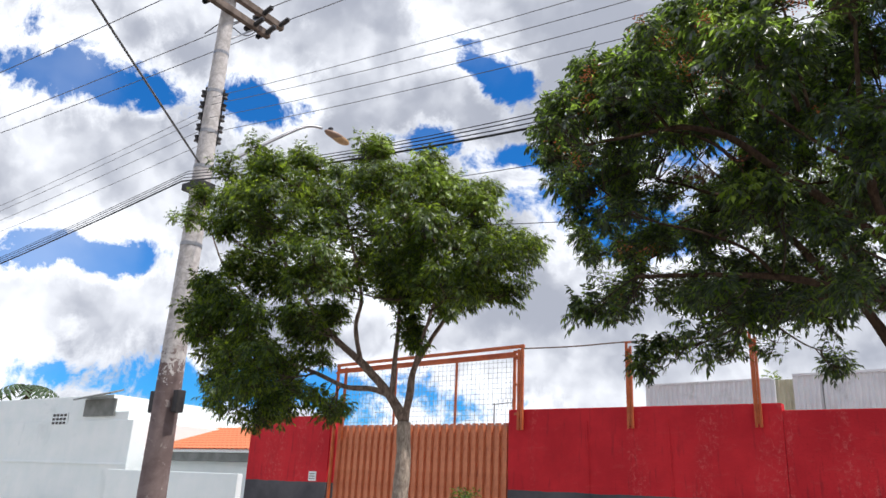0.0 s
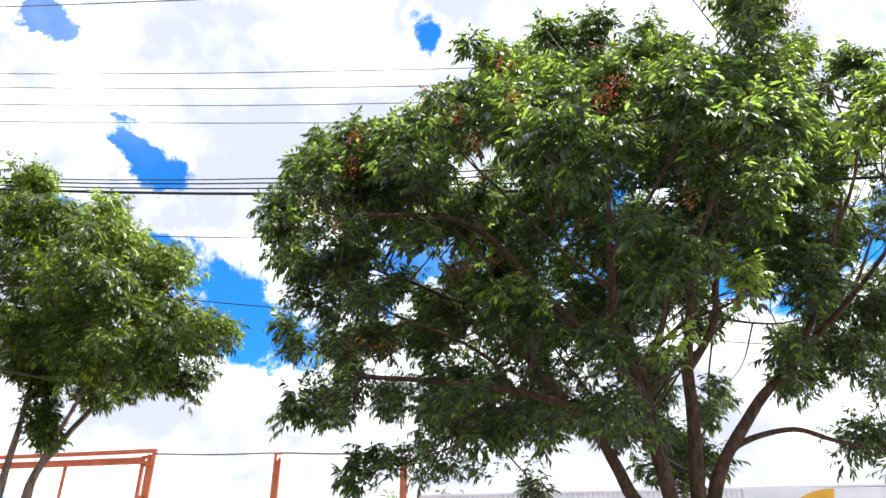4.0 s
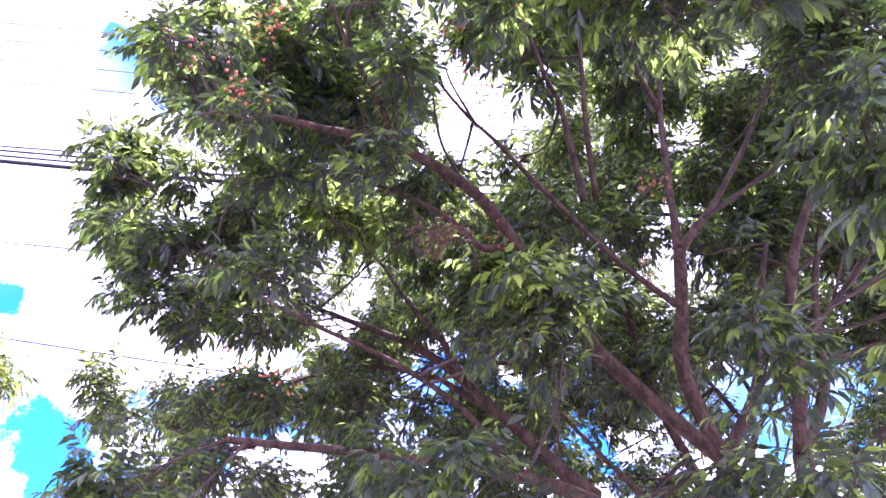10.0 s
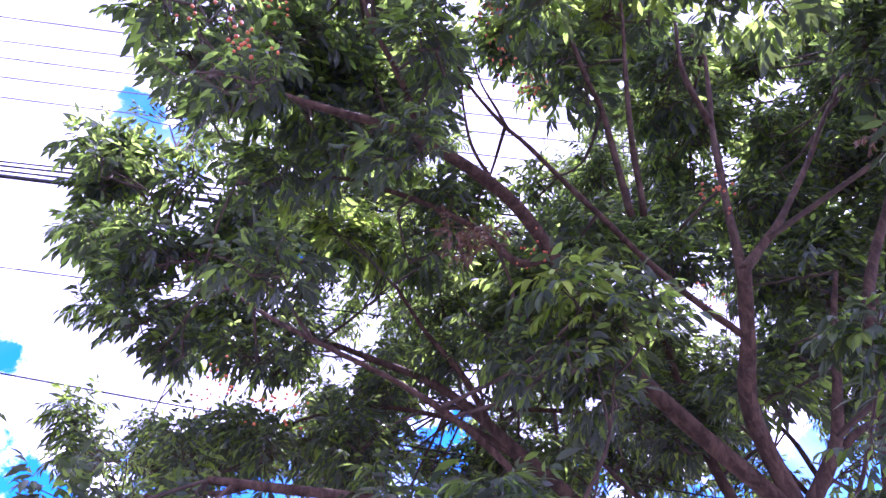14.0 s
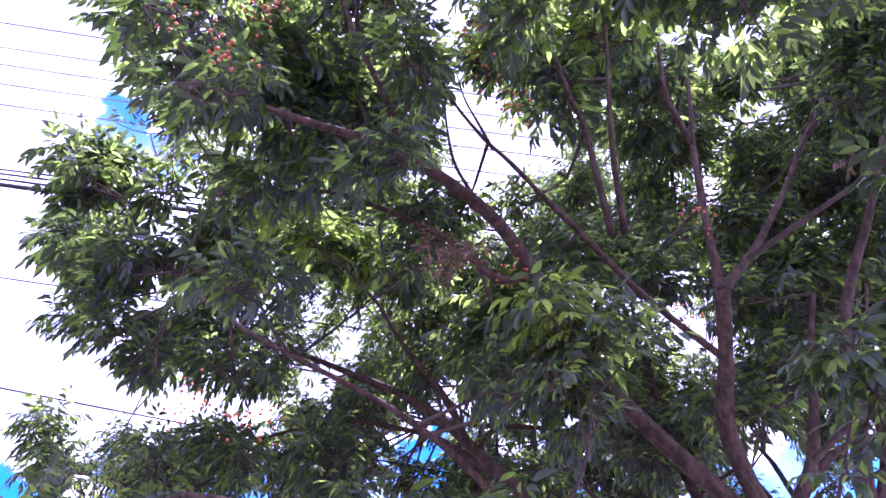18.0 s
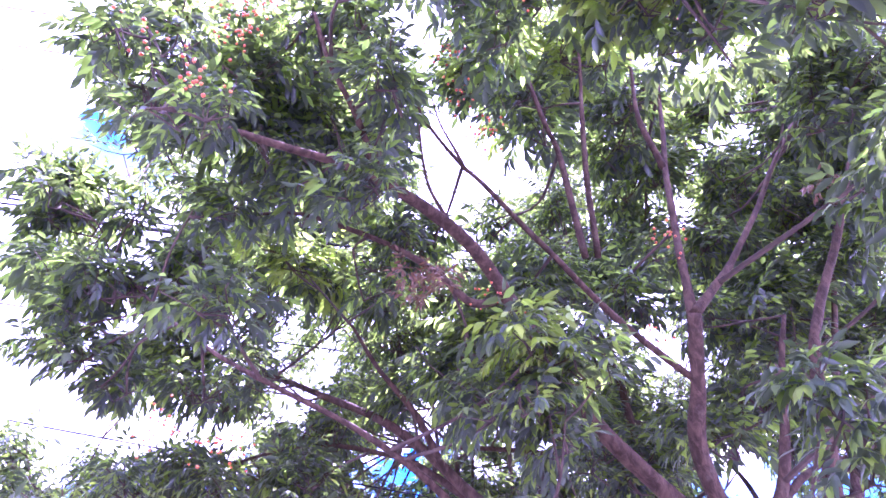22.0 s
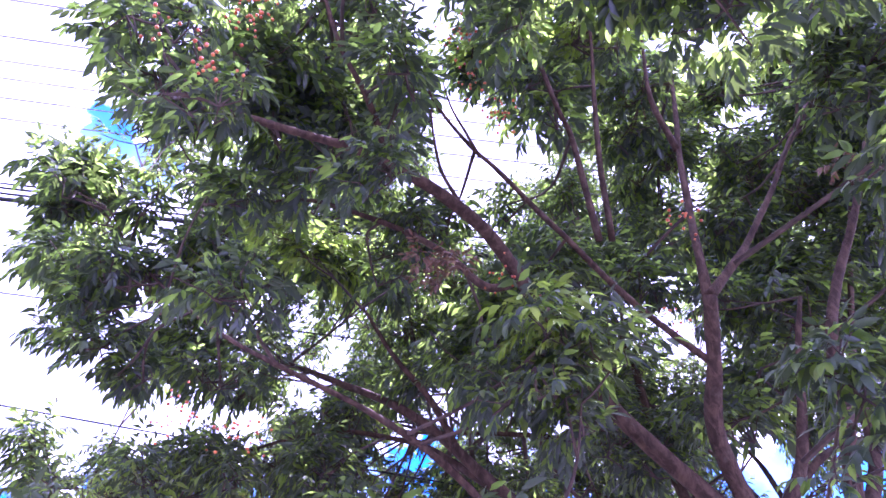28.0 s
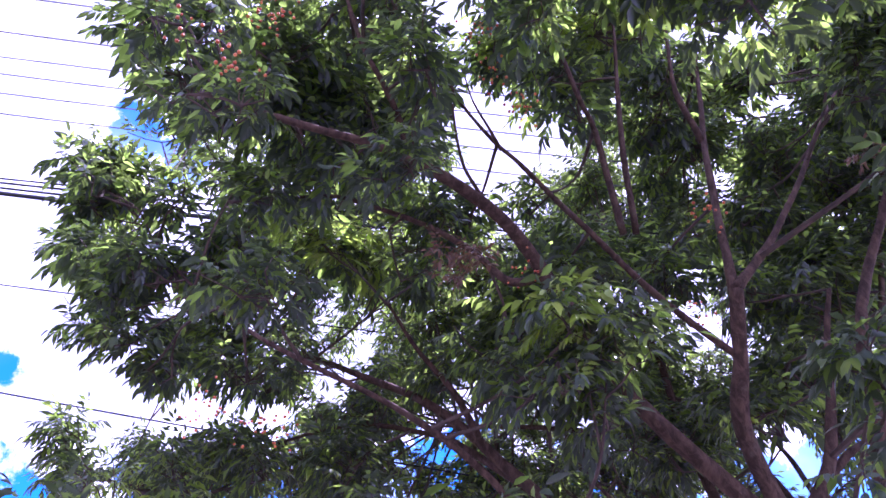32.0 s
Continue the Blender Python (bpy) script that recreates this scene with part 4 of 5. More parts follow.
    limbs += [
        (0.028, 0.0055, [(0.05, 4.39, 2.68), (-0.32, 4.36, 3.07), (-0.50, 4.22, 3.21), (-0.64, 4.12, 3.35), (-0.78, 4.02, 3.45), (-0.91, 3.95, 3.50), (-1.01, 3.90, 3.52), (-1.08, 3.86, 3.51), (-1.18, 3.80, 3.48), (-1.31, 3.76, 3.46), (-1.45, 3.72, 3.45), (-1.54, 3.68, 3.43), (-1.62, 3.60, 3.40)]),
        (0.030, 0.0210, [(0.05, 4.39, 2.68), (-0.04, 4.32, 2.97), (-0.05, 4.20, 3.15), (-0.06, 4.10, 3.33)]),
        (0.018, 0.0070, [(-0.06, 4.12, 3.30), (-0.04, 4.08, 3.65), (0.01, 4.04, 4.08), (0.07, 3.98, 4.56)]),
        (0.018, 0.0060, [(-0.06, 4.10, 3.33), (0.04, 4.10, 3.46), (0.18, 4.08, 3.65), (0.52, 4.02, 4.22), (0.80, 3.96, 4.69)]),
        (0.024, 0.0080, [(0.05, 4.39, 2.68), (0.19, 4.33, 2.89), (0.25, 4.32, 3.05), (0.31, 4.30, 3.26), (0.39, 4.25, 3.52)]),
        (0.014, 0.0050, [(0.15, 4.35, 2.82), (0.34, 4.40, 2.99), (0.58, 4.45, 3.11), (1.03, 4.55, 3.31)]),
        (0.030, 0.0090, [(0.34, 4.40, 2.72), (0.39, 4.32, 3.03), (0.42, 4.24, 3.31), (0.52, 4.20, 3.57), (0.70, 4.10, 3.93), (0.87, 4.00, 4.33)]),
        (0.012, 0.0040, [(-0.05, 4.20, 3.15), (-0.31, 4.16, 3.36), (-0.51, 4.10, 3.57), (-0.70, 4.06, 3.80), (-0.79, 4.04, 3.89), (-0.92, 3.98, 4.03), (-0.99, 3.90, 4.15)]),
        (0.006, 0.0025, [(-0.76, 4.05, 3.85), (-0.81, 4.00, 3.90), (-0.87, 3.96, 3.99), (-0.91, 3.90, 4.05)]),
        (0.007, 0.0030, [(-0.84, 4.00, 3.52), (-0.90, 3.98, 3.65), (-0.93, 3.95, 3.79), (-0.95, 3.90, 3.87)]),
        (0.014, 0.0050, [(-0.64, 4.12, 3.35), (-0.75, 4.14, 3.33), (-0.86, 4.15, 3.46), (-1.00, 4.18, 3.58), (-1.17, 4.20, 3.67), (-1.33, 4.25, 3.76), (-1.58, 4.30, 3.76)]),
        (0.013, 0.0050, [(-1.08, 3.86, 3.51), (-1.11, 3.80, 3.56), (-1.17, 3.70, 3.60), (-1.24, 3.60, 3.65), (-1.30, 3.50, 3.76)]),
        (0.013, 0.0050, [(-0.37, 4.12, 3.56), (-0.43, 4.00, 3.91), (-0.51, 3.90, 3.99), (-0.61, 3.78, 4.16), (-0.73, 3.65, 4.23)]),
        (0.012, 0.0050, [(-0.32, 4.13, 3.58), (-0.34, 4.00, 3.93), (-0.36, 3.88, 4.17), (-0.39, 3.72, 4.37)]),
        (0.014, 0.0050, [(0.00, 4.05, 4.02), (-0.10, 3.95, 4.20), (-0.11, 3.85, 4.47)]),
        (0.028, 0.0070, [(-0.35, 4.55, 2.61), (-0.46, 4.65, 2.78), (-0.61, 4.75, 3.00), (-0.75, 4.80, 3.18), (-0.95, 4.85, 3.36), (-1.16, 4.90, 3.48), (-1.37, 5.00, 3.62), (-1.71, 5.15, 3.82)]),
        (0.014, 0.0050, [(-0.72, 4.79, 3.14), (-0.84, 4.74, 3.32), (-0.98, 4.68, 3.46), (-1.10, 4.60, 3.60)]),
        (0.016, 0.0050, [(-0.60, 4.75, 2.99), (-0.76, 4.85, 3.16), (-0.89, 4.95, 3.28), (-1.19, 5.10, 3.39), (-1.56, 5.30, 3.38)]),
    ]
    # leafy clumps by size, each the head of a small bough
    clumps = []
    clumps += [(*p, 0.27) for p in (
        (-1.60, 5.38, 4.58), (-1.58, 4.91, 4.12), (-1.38, 5.05, 4.60), (-1.10, 5.71, 4.66), (-1.08, 5.79, 2.88), (-1.03, 5.41, 2.92), (-0.99, 6.12, 3.28), (-0.91, 4.78, 4.10),
        (-0.86, 5.38, 4.32), (-0.71, 4.77, 2.65), (-0.69, 5.89, 2.81), (-0.55, 5.65, 4.40), (-0.54, 4.44, 3.57), (-0.51, 5.60, 3.29), (-0.46, 5.22, 3.73), (-0.37, 5.89, 3.53),
        (-0.36, 4.86, 4.17), (-0.33, 3.08, 3.29), (-0.24, 3.30, 3.78), (-0.15, 6.26, 3.61), (-0.10, 5.96, 4.17), (-0.10, 5.68, 4.68), (-0.09, 4.89, 3.32),
        (-0.09, 5.28, 4.59), (0.01, 4.21, 4.58), (0.09, 3.22, 2.91), (0.11, 6.27, 3.96), (0.18, 5.07, 3.57), (0.21, 3.21, 3.63), (0.24, 5.32, 5.01), (0.27, 4.63, 4.64))]
    clumps += [(*p, 0.27) for p in (
        (0.32, 4.44, 4.18), (0.36, 5.76, 3.62), (0.40, 5.91, 2.81), (0.40, 5.34, 2.62), (0.44, 6.06, 4.66), (0.46, 3.47, 3.36), (0.51, 5.97, 4.17),
        (0.68, 4.88, 4.57), (0.80, 4.67, 5.01), (0.84, 4.79, 3.99), (1.04, 4.27, 4.10), (1.13, 5.39, 4.33), (1.17, 5.11, 4.85), (1.19, 4.10, 5.50), (1.32, 4.61, 3.62),
        (1.33, 5.20, 5.30), (1.36, 4.64, 4.85), (1.65, 4.71, 4.47), (1.71, 5.43, 4.52), (1.73, 5.05, 4.23), (1.83, 5.23, 4.86), (2.04, 5.39, 4.10))]
    clumps += [(*p, 0.19) for p in (
        (-1.76, 5.13, 4.36), (-1.67, 4.88, 3.63), (-1.54, 5.20, 3.18), (-1.54, 4.44, 4.09), (-1.54, 4.93, 2.30), (-1.45, 3.89, 3.73), (-1.31, 4.67, 3.92), (-1.29, 5.06, 4.91),
        (-1.28, 5.74, 3.55), (-1.25, 4.09, 4.13), (-1.21, 6.11, 3.85), (-1.19, 3.88, 3.62), (-1.16, 4.03, 3.88), (-1.16, 5.20, 2.62), (-1.16, 5.49, 5.13), (-1.11, 5.22, 5.04),
        (-1.08, 4.75, 2.68), (-1.01, 5.66, 3.81), (-0.93, 4.12, 2.39), (-0.91, 5.96, 4.15), (-0.75, 4.31, 3.24), (-0.62, 3.32, 3.84), (-0.56, 3.14, 3.60), (-0.55, 5.17, 4.45),
        (-0.52, 5.19, 2.67), (-0.51, 6.21, 3.55), (-0.41, 6.21, 3.19), (-0.38, 3.87, 4.40), (-0.32, 5.22, 3.10), (-0.32, 5.43, 4.88), (-0.30, 4.21, 4.82), (-0.29, 6.23, 4.02))]
    clumps += [(*p, 0.19) for p in (
        (0.00, 5.05, 3.87), (0.06, 5.60, 3.46), (0.07, 5.51, 5.27), (0.15, 4.79, 5.10), (0.19, 5.03, 5.35), (0.25, 5.39, 5.42), (0.33, 5.35, 2.27), (0.45, 3.54, 4.12),
        (0.46, 4.54, 3.86), (0.50, 3.06, 3.47), (0.50, 4.10, 5.71), (0.51, 5.72, 2.54), (0.55, 4.89, 5.20), (0.57, 5.59, 5.15), (0.59, 5.44, 2.38), (0.70, 3.95, 5.64),
        (0.72, 5.97, 3.91), (0.73, 6.26, 3.95), (0.90, 5.27, 4.10), (0.92, 3.42, 4.83), (0.94, 6.18, 4.28), (0.96, 4.36, 4.65), (0.97, 3.84, 5.20), (1.07, 4.52, 3.45),
        (1.10, 5.19, 3.84), (1.12, 4.04, 4.41), (1.13, 3.36, 3.67), (1.15, 4.41, 3.21), (1.15, 4.69, 3.93), (1.16, 6.03, 4.31), (1.18, 4.73, 5.14), (1.45, 5.25, 3.08))]
    clumps += [(*p, 0.19) for p in (
        (1.59, 3.98, 3.23), (1.59, 5.04, 2.98), (1.60, 4.86, 3.32), (1.63, 5.89, 3.35), (1.67, 4.82, 2.38), (1.70, 5.34, 5.19), (1.90, 5.01, 3.34), (1.92, 5.65, 3.35),
        (1.94, 5.33, 2.99), (1.98, 4.59, 4.59), (2.12, 4.78, 4.74), (2.15, 4.96, 4.21), (2.19, 5.50, 3.67), (2.30, 5.13, 4.66), (2.36, 5.37, 4.16))]
    clumps += [(*p, 0.13) for p in (
        (-2.39, 5.65, 3.55), (-2.25, 5.65, 3.39), (-1.95, 5.46, 4.40), (-1.95, 5.45, 3.34), (-1.80, 4.44, 2.60), (-1.79, 5.40, 3.34), (-1.74, 4.99, 2.87), (-1.63, 5.30, 3.35),
        (-1.62, 3.93, 3.91), (-1.59, 4.37, 3.62), (-1.55, 3.70, 3.74), (-1.55, 4.58, 3.63), (-1.53, 4.78, 3.48), (-1.51, 5.28, 3.70), (-1.47, 5.72, 2.97), (-1.46, 3.94, 4.02),
        (-1.39, 5.48, 4.37), (-1.36, 5.84, 3.93), (-1.35, 3.83, 3.96), (-1.34, 5.92, 3.61), (-1.32, 5.45, 3.45), (-1.25, 5.10, 3.17), (-1.23, 4.51, 4.63), (-1.15, 4.91, 3.13),
        (-1.14, 5.05, 3.45), (-1.13, 5.07, 2.26), (-1.10, 5.91, 3.59), (-1.08, 5.19, 3.64), (-1.05, 5.08, 4.10), (-1.05, 5.74, 4.04), (-1.04, 6.09, 3.70), (-0.94, 5.09, 5.15))]
    clumps += [(*p, 0.13) for p in (
        (-0.83, 4.50, 3.96), (-0.77, 4.82, 3.41), (-0.71, 3.47, 3.96), (-0.66, 4.05, 2.97), (-0.61, 3.86, 4.52), (-0.61, 4.00, 3.04), (-0.60, 5.78, 3.52), (-0.56, 5.71, 2.38),
        (-0.52, 4.10, 2.96), (-0.42, 4.16, 4.62), (-0.36, 5.58, 2.84), (-0.31, 4.53, 5.07), (-0.02, 6.15, 3.40), (0.03, 5.63, 2.66), (0.10, 5.94, 2.70), (0.30, 5.56, 3.06),
        (0.37, 5.76, 3.17), (0.39, 6.20, 3.11), (0.57, 6.30, 3.27), (0.59, 3.87, 2.99), (0.60, 4.82, 5.46), (0.86, 6.03, 2.86), (0.87, 5.57, 4.04), (0.94, 4.40, 2.82),
        (1.03, 6.27, 4.12), (1.12, 5.84, 5.00), (1.23, 4.55, 5.64), (1.26, 5.27, 2.88), (1.26, 4.86, 3.64), (1.40, 5.42, 2.98), (1.43, 4.90, 2.43), (1.44, 5.64, 3.25))]
    clumps += [(*p, 0.13) for p in (
        (1.46, 6.04, 4.45), (1.91, 5.62, 4.16))]
    clumps += [(*p, 0.09) for p in (
        (-2.40, 5.65, 3.38), (-2.34, 4.94, 4.08), (-2.33, 5.16, 4.02), (-2.28, 4.94, 4.09), (-2.24, 4.73, 3.92), (-2.14, 4.35, 3.88), (-2.19, 4.92, 3.82), (-2.09, 4.30, 3.74),
        (-2.09, 5.34, 3.88), (-2.08, 4.54, 3.63), (-2.07, 5.60, 3.46), (-2.06, 5.57, 3.93), (-2.04, 5.34, 4.38), (-2.03, 4.92, 4.79), (-2.03, 5.30, 3.78), (-2.01, 4.51, 4.34),
        (-1.96, 4.58, 4.59), (-1.93, 5.41, 3.28), (-1.93, 5.14, 3.78), (-1.92, 4.77, 4.50), (-1.91, 5.60, 3.40), (-1.90, 5.14, 2.81), (-1.90, 5.11, 4.76), (-1.86, 3.96, 3.93),
        (-1.88, 5.39, 3.09), (-1.86, 5.37, 3.84), (-1.84, 4.90, 2.68), (-1.84, 4.29, 3.39), (-1.83, 4.75, 2.81), (-1.81, 4.74, 2.63), (-1.80, 4.36, 3.46), (-1.77, 3.70, 3.75))]
    clumps += [(*p, 0.09) for p in (
        (-1.78, 5.07, 3.13), (-1.78, 5.79, 3.60), (-1.77, 5.71, 3.52), (-1.76, 5.11, 2.95), (-1.75, 3.73, 3.64), (-1.72, 4.50, 2.50), (-1.72, 3.93, 3.70), (-1.69, 3.52, 3.56),
        (-1.64, 5.74, 3.50), (-1.63, 4.63, 2.72), (-1.62, 5.39, 3.36), (-1.62, 3.59, 3.66), (-1.61, 4.09, 3.55), (-1.57, 5.82, 4.33), (-1.57, 4.85, 2.74), (-1.55, 5.12, 2.77),
        (-1.54, 3.50, 3.22), (-1.52, 4.57, 3.20), (-1.52, 5.12, 3.58), (-1.50, 3.77, 3.96), (-1.48, 5.79, 4.00), (-1.47, 5.59, 3.42), (-1.47, 5.27, 2.94), (-1.45, 3.89, 3.07),
        (-1.43, 5.58, 2.99), (-1.32, 4.77, 3.44), (-1.32, 3.58, 3.89), (-1.32, 5.89, 4.50), (-1.27, 5.06, 2.43), (-1.18, 3.86, 4.15), (-1.17, 3.24, 3.45), (-1.16, 3.56, 3.77))]
    clumps += [(*p, 0.09) for p in (
        (-1.11, 3.70, 3.31), (-1.09, 4.37, 3.62), (-1.07, 3.58, 3.56), (-1.00, 4.03, 4.30), (-0.94, 3.32, 3.81), (-0.90, 3.51, 4.04), (-0.85, 5.32, 2.40), (-0.83, 5.77, 3.51),
        (-0.82, 5.92, 3.57), (-0.78, 3.69, 4.51), (-0.76, 3.93, 4.27), (-0.74, 5.81, 3.92), (-0.68, 3.82, 4.22), (-0.57, 4.11, 4.81), (-0.55, 6.25, 4.11),
        (-0.49, 4.60, 4.26), (-0.29, 5.32, 2.75), (-0.24, 3.52, 2.62), (-0.19, 5.25, 5.08), (-0.18, 3.66, 2.57), (-0.17, 5.67, 2.73), (-0.16, 5.90, 2.80),
        (-0.11, 5.38, 2.73), (-0.10, 3.71, 2.32), (-0.05, 5.44, 5.38), (-0.03, 4.29, 4.85), (0.08, 5.67, 3.17), (0.10, 3.52, 2.48), (0.23, 6.30, 3.50))]
    clumps += [(*p, 0.09) for p in (
        (0.45, 4.56, 5.37), (0.63, 5.78, 5.11), (0.64, 5.13, 2.79), (0.65, 5.53, 3.42), (0.66, 5.39, 2.73), (0.78, 4.95, 3.25), (0.80, 3.57, 4.45), 
        (0.85, 5.95, 3.68), (0.95, 6.10, 3.06), (1.01, 5.44, 3.90), (1.14, 5.51, 3.83), (1.25, 4.80, 2.36), (1.34, 5.76, 3.03), (1.37, 5.67, 3.74), (1.40, 5.51, 3.79),
        (1.41, 5.82, 3.38), (1.68, 5.71, 3.80), (1.82, 5.48, 2.86), (1.85, 5.54, 4.24), (2.01, 5.73, 3.77))]
    clumps += [(*p, 0.09) for p in (
        (-2.12, 4.40, 3.92), (-2.01, 4.40, 3.92), (-2.12, 4.40, 3.76), (-2.14, 4.38, 3.86), (-1.83, 4.30, 3.76))]
    clumps += [(*p, 0.09) for p in (
        (-1.93, 4.45, 3.34), (-1.87, 4.45, 3.25), (-1.76, 4.50, 3.20), (-1.99, 4.40, 3.48))]
    clumps += [(*p, 0.13) for p in (
        (0.33, 3.70, 4.30), (0.37, 3.70, 3.97), (0.52, 3.60, 4.16), (0.50, 4.35, 4.34), (0.29, 4.50, 3.36), (0.15, 4.60, 3.22), (1.11, 4.30, 4.59))]
    clumps += [(*p, 0.19) for p in (
        (0.78, 4.45, 4.39), (1.05, 4.50, 4.45), (0.69, 4.45, 3.95), (0.52, 4.55, 3.68))]
    clumps += [(*p, 0.19) for p in (
        (-0.85, 6.03, 4.62), (-0.10, 4.49, 3.74), (-0.03, 4.97, 4.75), (0.05, 4.79, 4.26), (0.38, 4.96, 4.83), (0.43, 4.48, 5.10), (0.49, 4.34, 4.94),
        (0.72, 3.71, 3.96), (0.78, 4.05, 4.49), (0.97, 5.54, 5.18), (1.49, 5.58, 4.14), (1.79, 5.69, 3.53))]
    clumps += [(*p, 0.13) for p in (
        (-0.78, 5.76, 4.06), (-0.74, 3.68, 4.40), (-0.68, 5.68, 4.89), (-0.63, 4.24, 4.87), (-0.53, 4.17, 2.35), (-0.50, 5.93, 3.79), (-0.49, 3.95, 4.15),
        (-0.21, 5.56, 2.78), (-0.10, 5.52, 3.55), (-0.10, 3.89, 2.34), (0.34, 5.27, 3.94), (0.37, 5.57, 4.37), (0.85, 6.08, 3.71), (1.01, 4.75, 3.40), (1.07, 6.12, 4.58),
        (1.14, 6.21, 4.26), (1.60, 5.29, 4.79), (1.64, 5.49, 3.47))]
    clumps += [(*p, 0.09) for p in (
        (-0.90, 4.29, 3.72), (-0.74, 4.00, 4.36), (-0.43, 4.75, 5.50), (0.18, 4.39, 3.61), (1.02, 5.32, 3.71), (1.14, 5.81, 4.75), (1.52, 6.12, 3.55), (1.78, 5.98, 3.66))]
    clumps += [(*p, 0.19) for p in ((1.56, 4.70, 5.12), (1.78, 4.55, 4.92), (1.22, 4.50, 5.44), (1.74, 4.30, 4.45))]
    clumps += [(*p, 0.13) for p in ((1.34, 4.55, 5.20), (1.02, 4.40, 5.40), (-0.33, 4.25, 5.24), (-0.12, 4.30, 5.10), (0.06, 4.25, 5.12), (1.60, 4.90, 5.38))]
    fruits = [(-1.05, 3.32, 3.98, 70), (-0.87, 3.21, 3.75, 40), (-1.46, 3.50, 3.85, 55), (-1.48, 3.50, 3.66, 40), (-0.78, 3.20, 3.55, 40), (-0.63, 3.46, 4.28, 50), (-0.58, 2.92, 3.60, 30), (0.69, 3.59, 4.02, 26), (-0.15, 3.05, 3.69, 70), (-0.10, 3.03, 3.73, 60), (-0.19, 3.06, 3.66, 40), (0.39, 3.28, 3.53, 60), (0.16, 3.10, 3.12, 24), (0.06, 3.70, 4.58, 18), (-0.08, 3.70, 4.55, 14), (1.20, 3.90, 4.90, 60), (1.23, 3.90, 4.96, 30), (-1.77, 4.70, 2.71, 40), (-1.57, 4.30, 2.95, 14), (-1.46, 4.30, 2.92, 14), (-1.36, 4.30, 2.91, 12), (-0.90, 3.60, 3.87, 24), (-0.85, 3.70, 3.79, 16), (-0.76, 3.75, 3.72, 24), (-0.14, 4.20, 3.34, 16), (-0.22, 3.85, 3.46, 16), (-0.72, 4.05, 3.32, 14), (-1.49, 3.40, 3.23, 20), (-1.65, 3.40, 3.37, 10), (-1.59, 4.30, 2.95, 8)]
    base = (0.38, 4.56, 0.0)
    t = tree("street_tree", base, "many-stemmed green street tree with orange berry clusters", limbs, clumps, 11, (M_LEAF, M_LEAF_NEW_OR_LIT), M_BARK, (0.3, 4.55, 2.9), 4.1, fruits=fruits, near=(-1.0, 2.5, 1.8), group="street trees",
             fresh_or_lit=((0.74, 3.27, 3.28), (0.45, 3.70, 4.37), (1.13, 3.20, 3.64), (0.50, 3.80, 2.99), (-0.60, 2.97, 3.62), (-1.44, 3.90, 3.95), (0.23, 2.93, 3.54)))
    for k, at in enumerate(((-0.95, 3.95, 3.20), (-0.87, 3.95, 3.20), (-0.91, 3.97, 3.18), (0.37, 3.80, 3.71), (0.48, 3.60, 2.78))):
        dry_bunch(t, base, at, 40 + k)


big_tree()


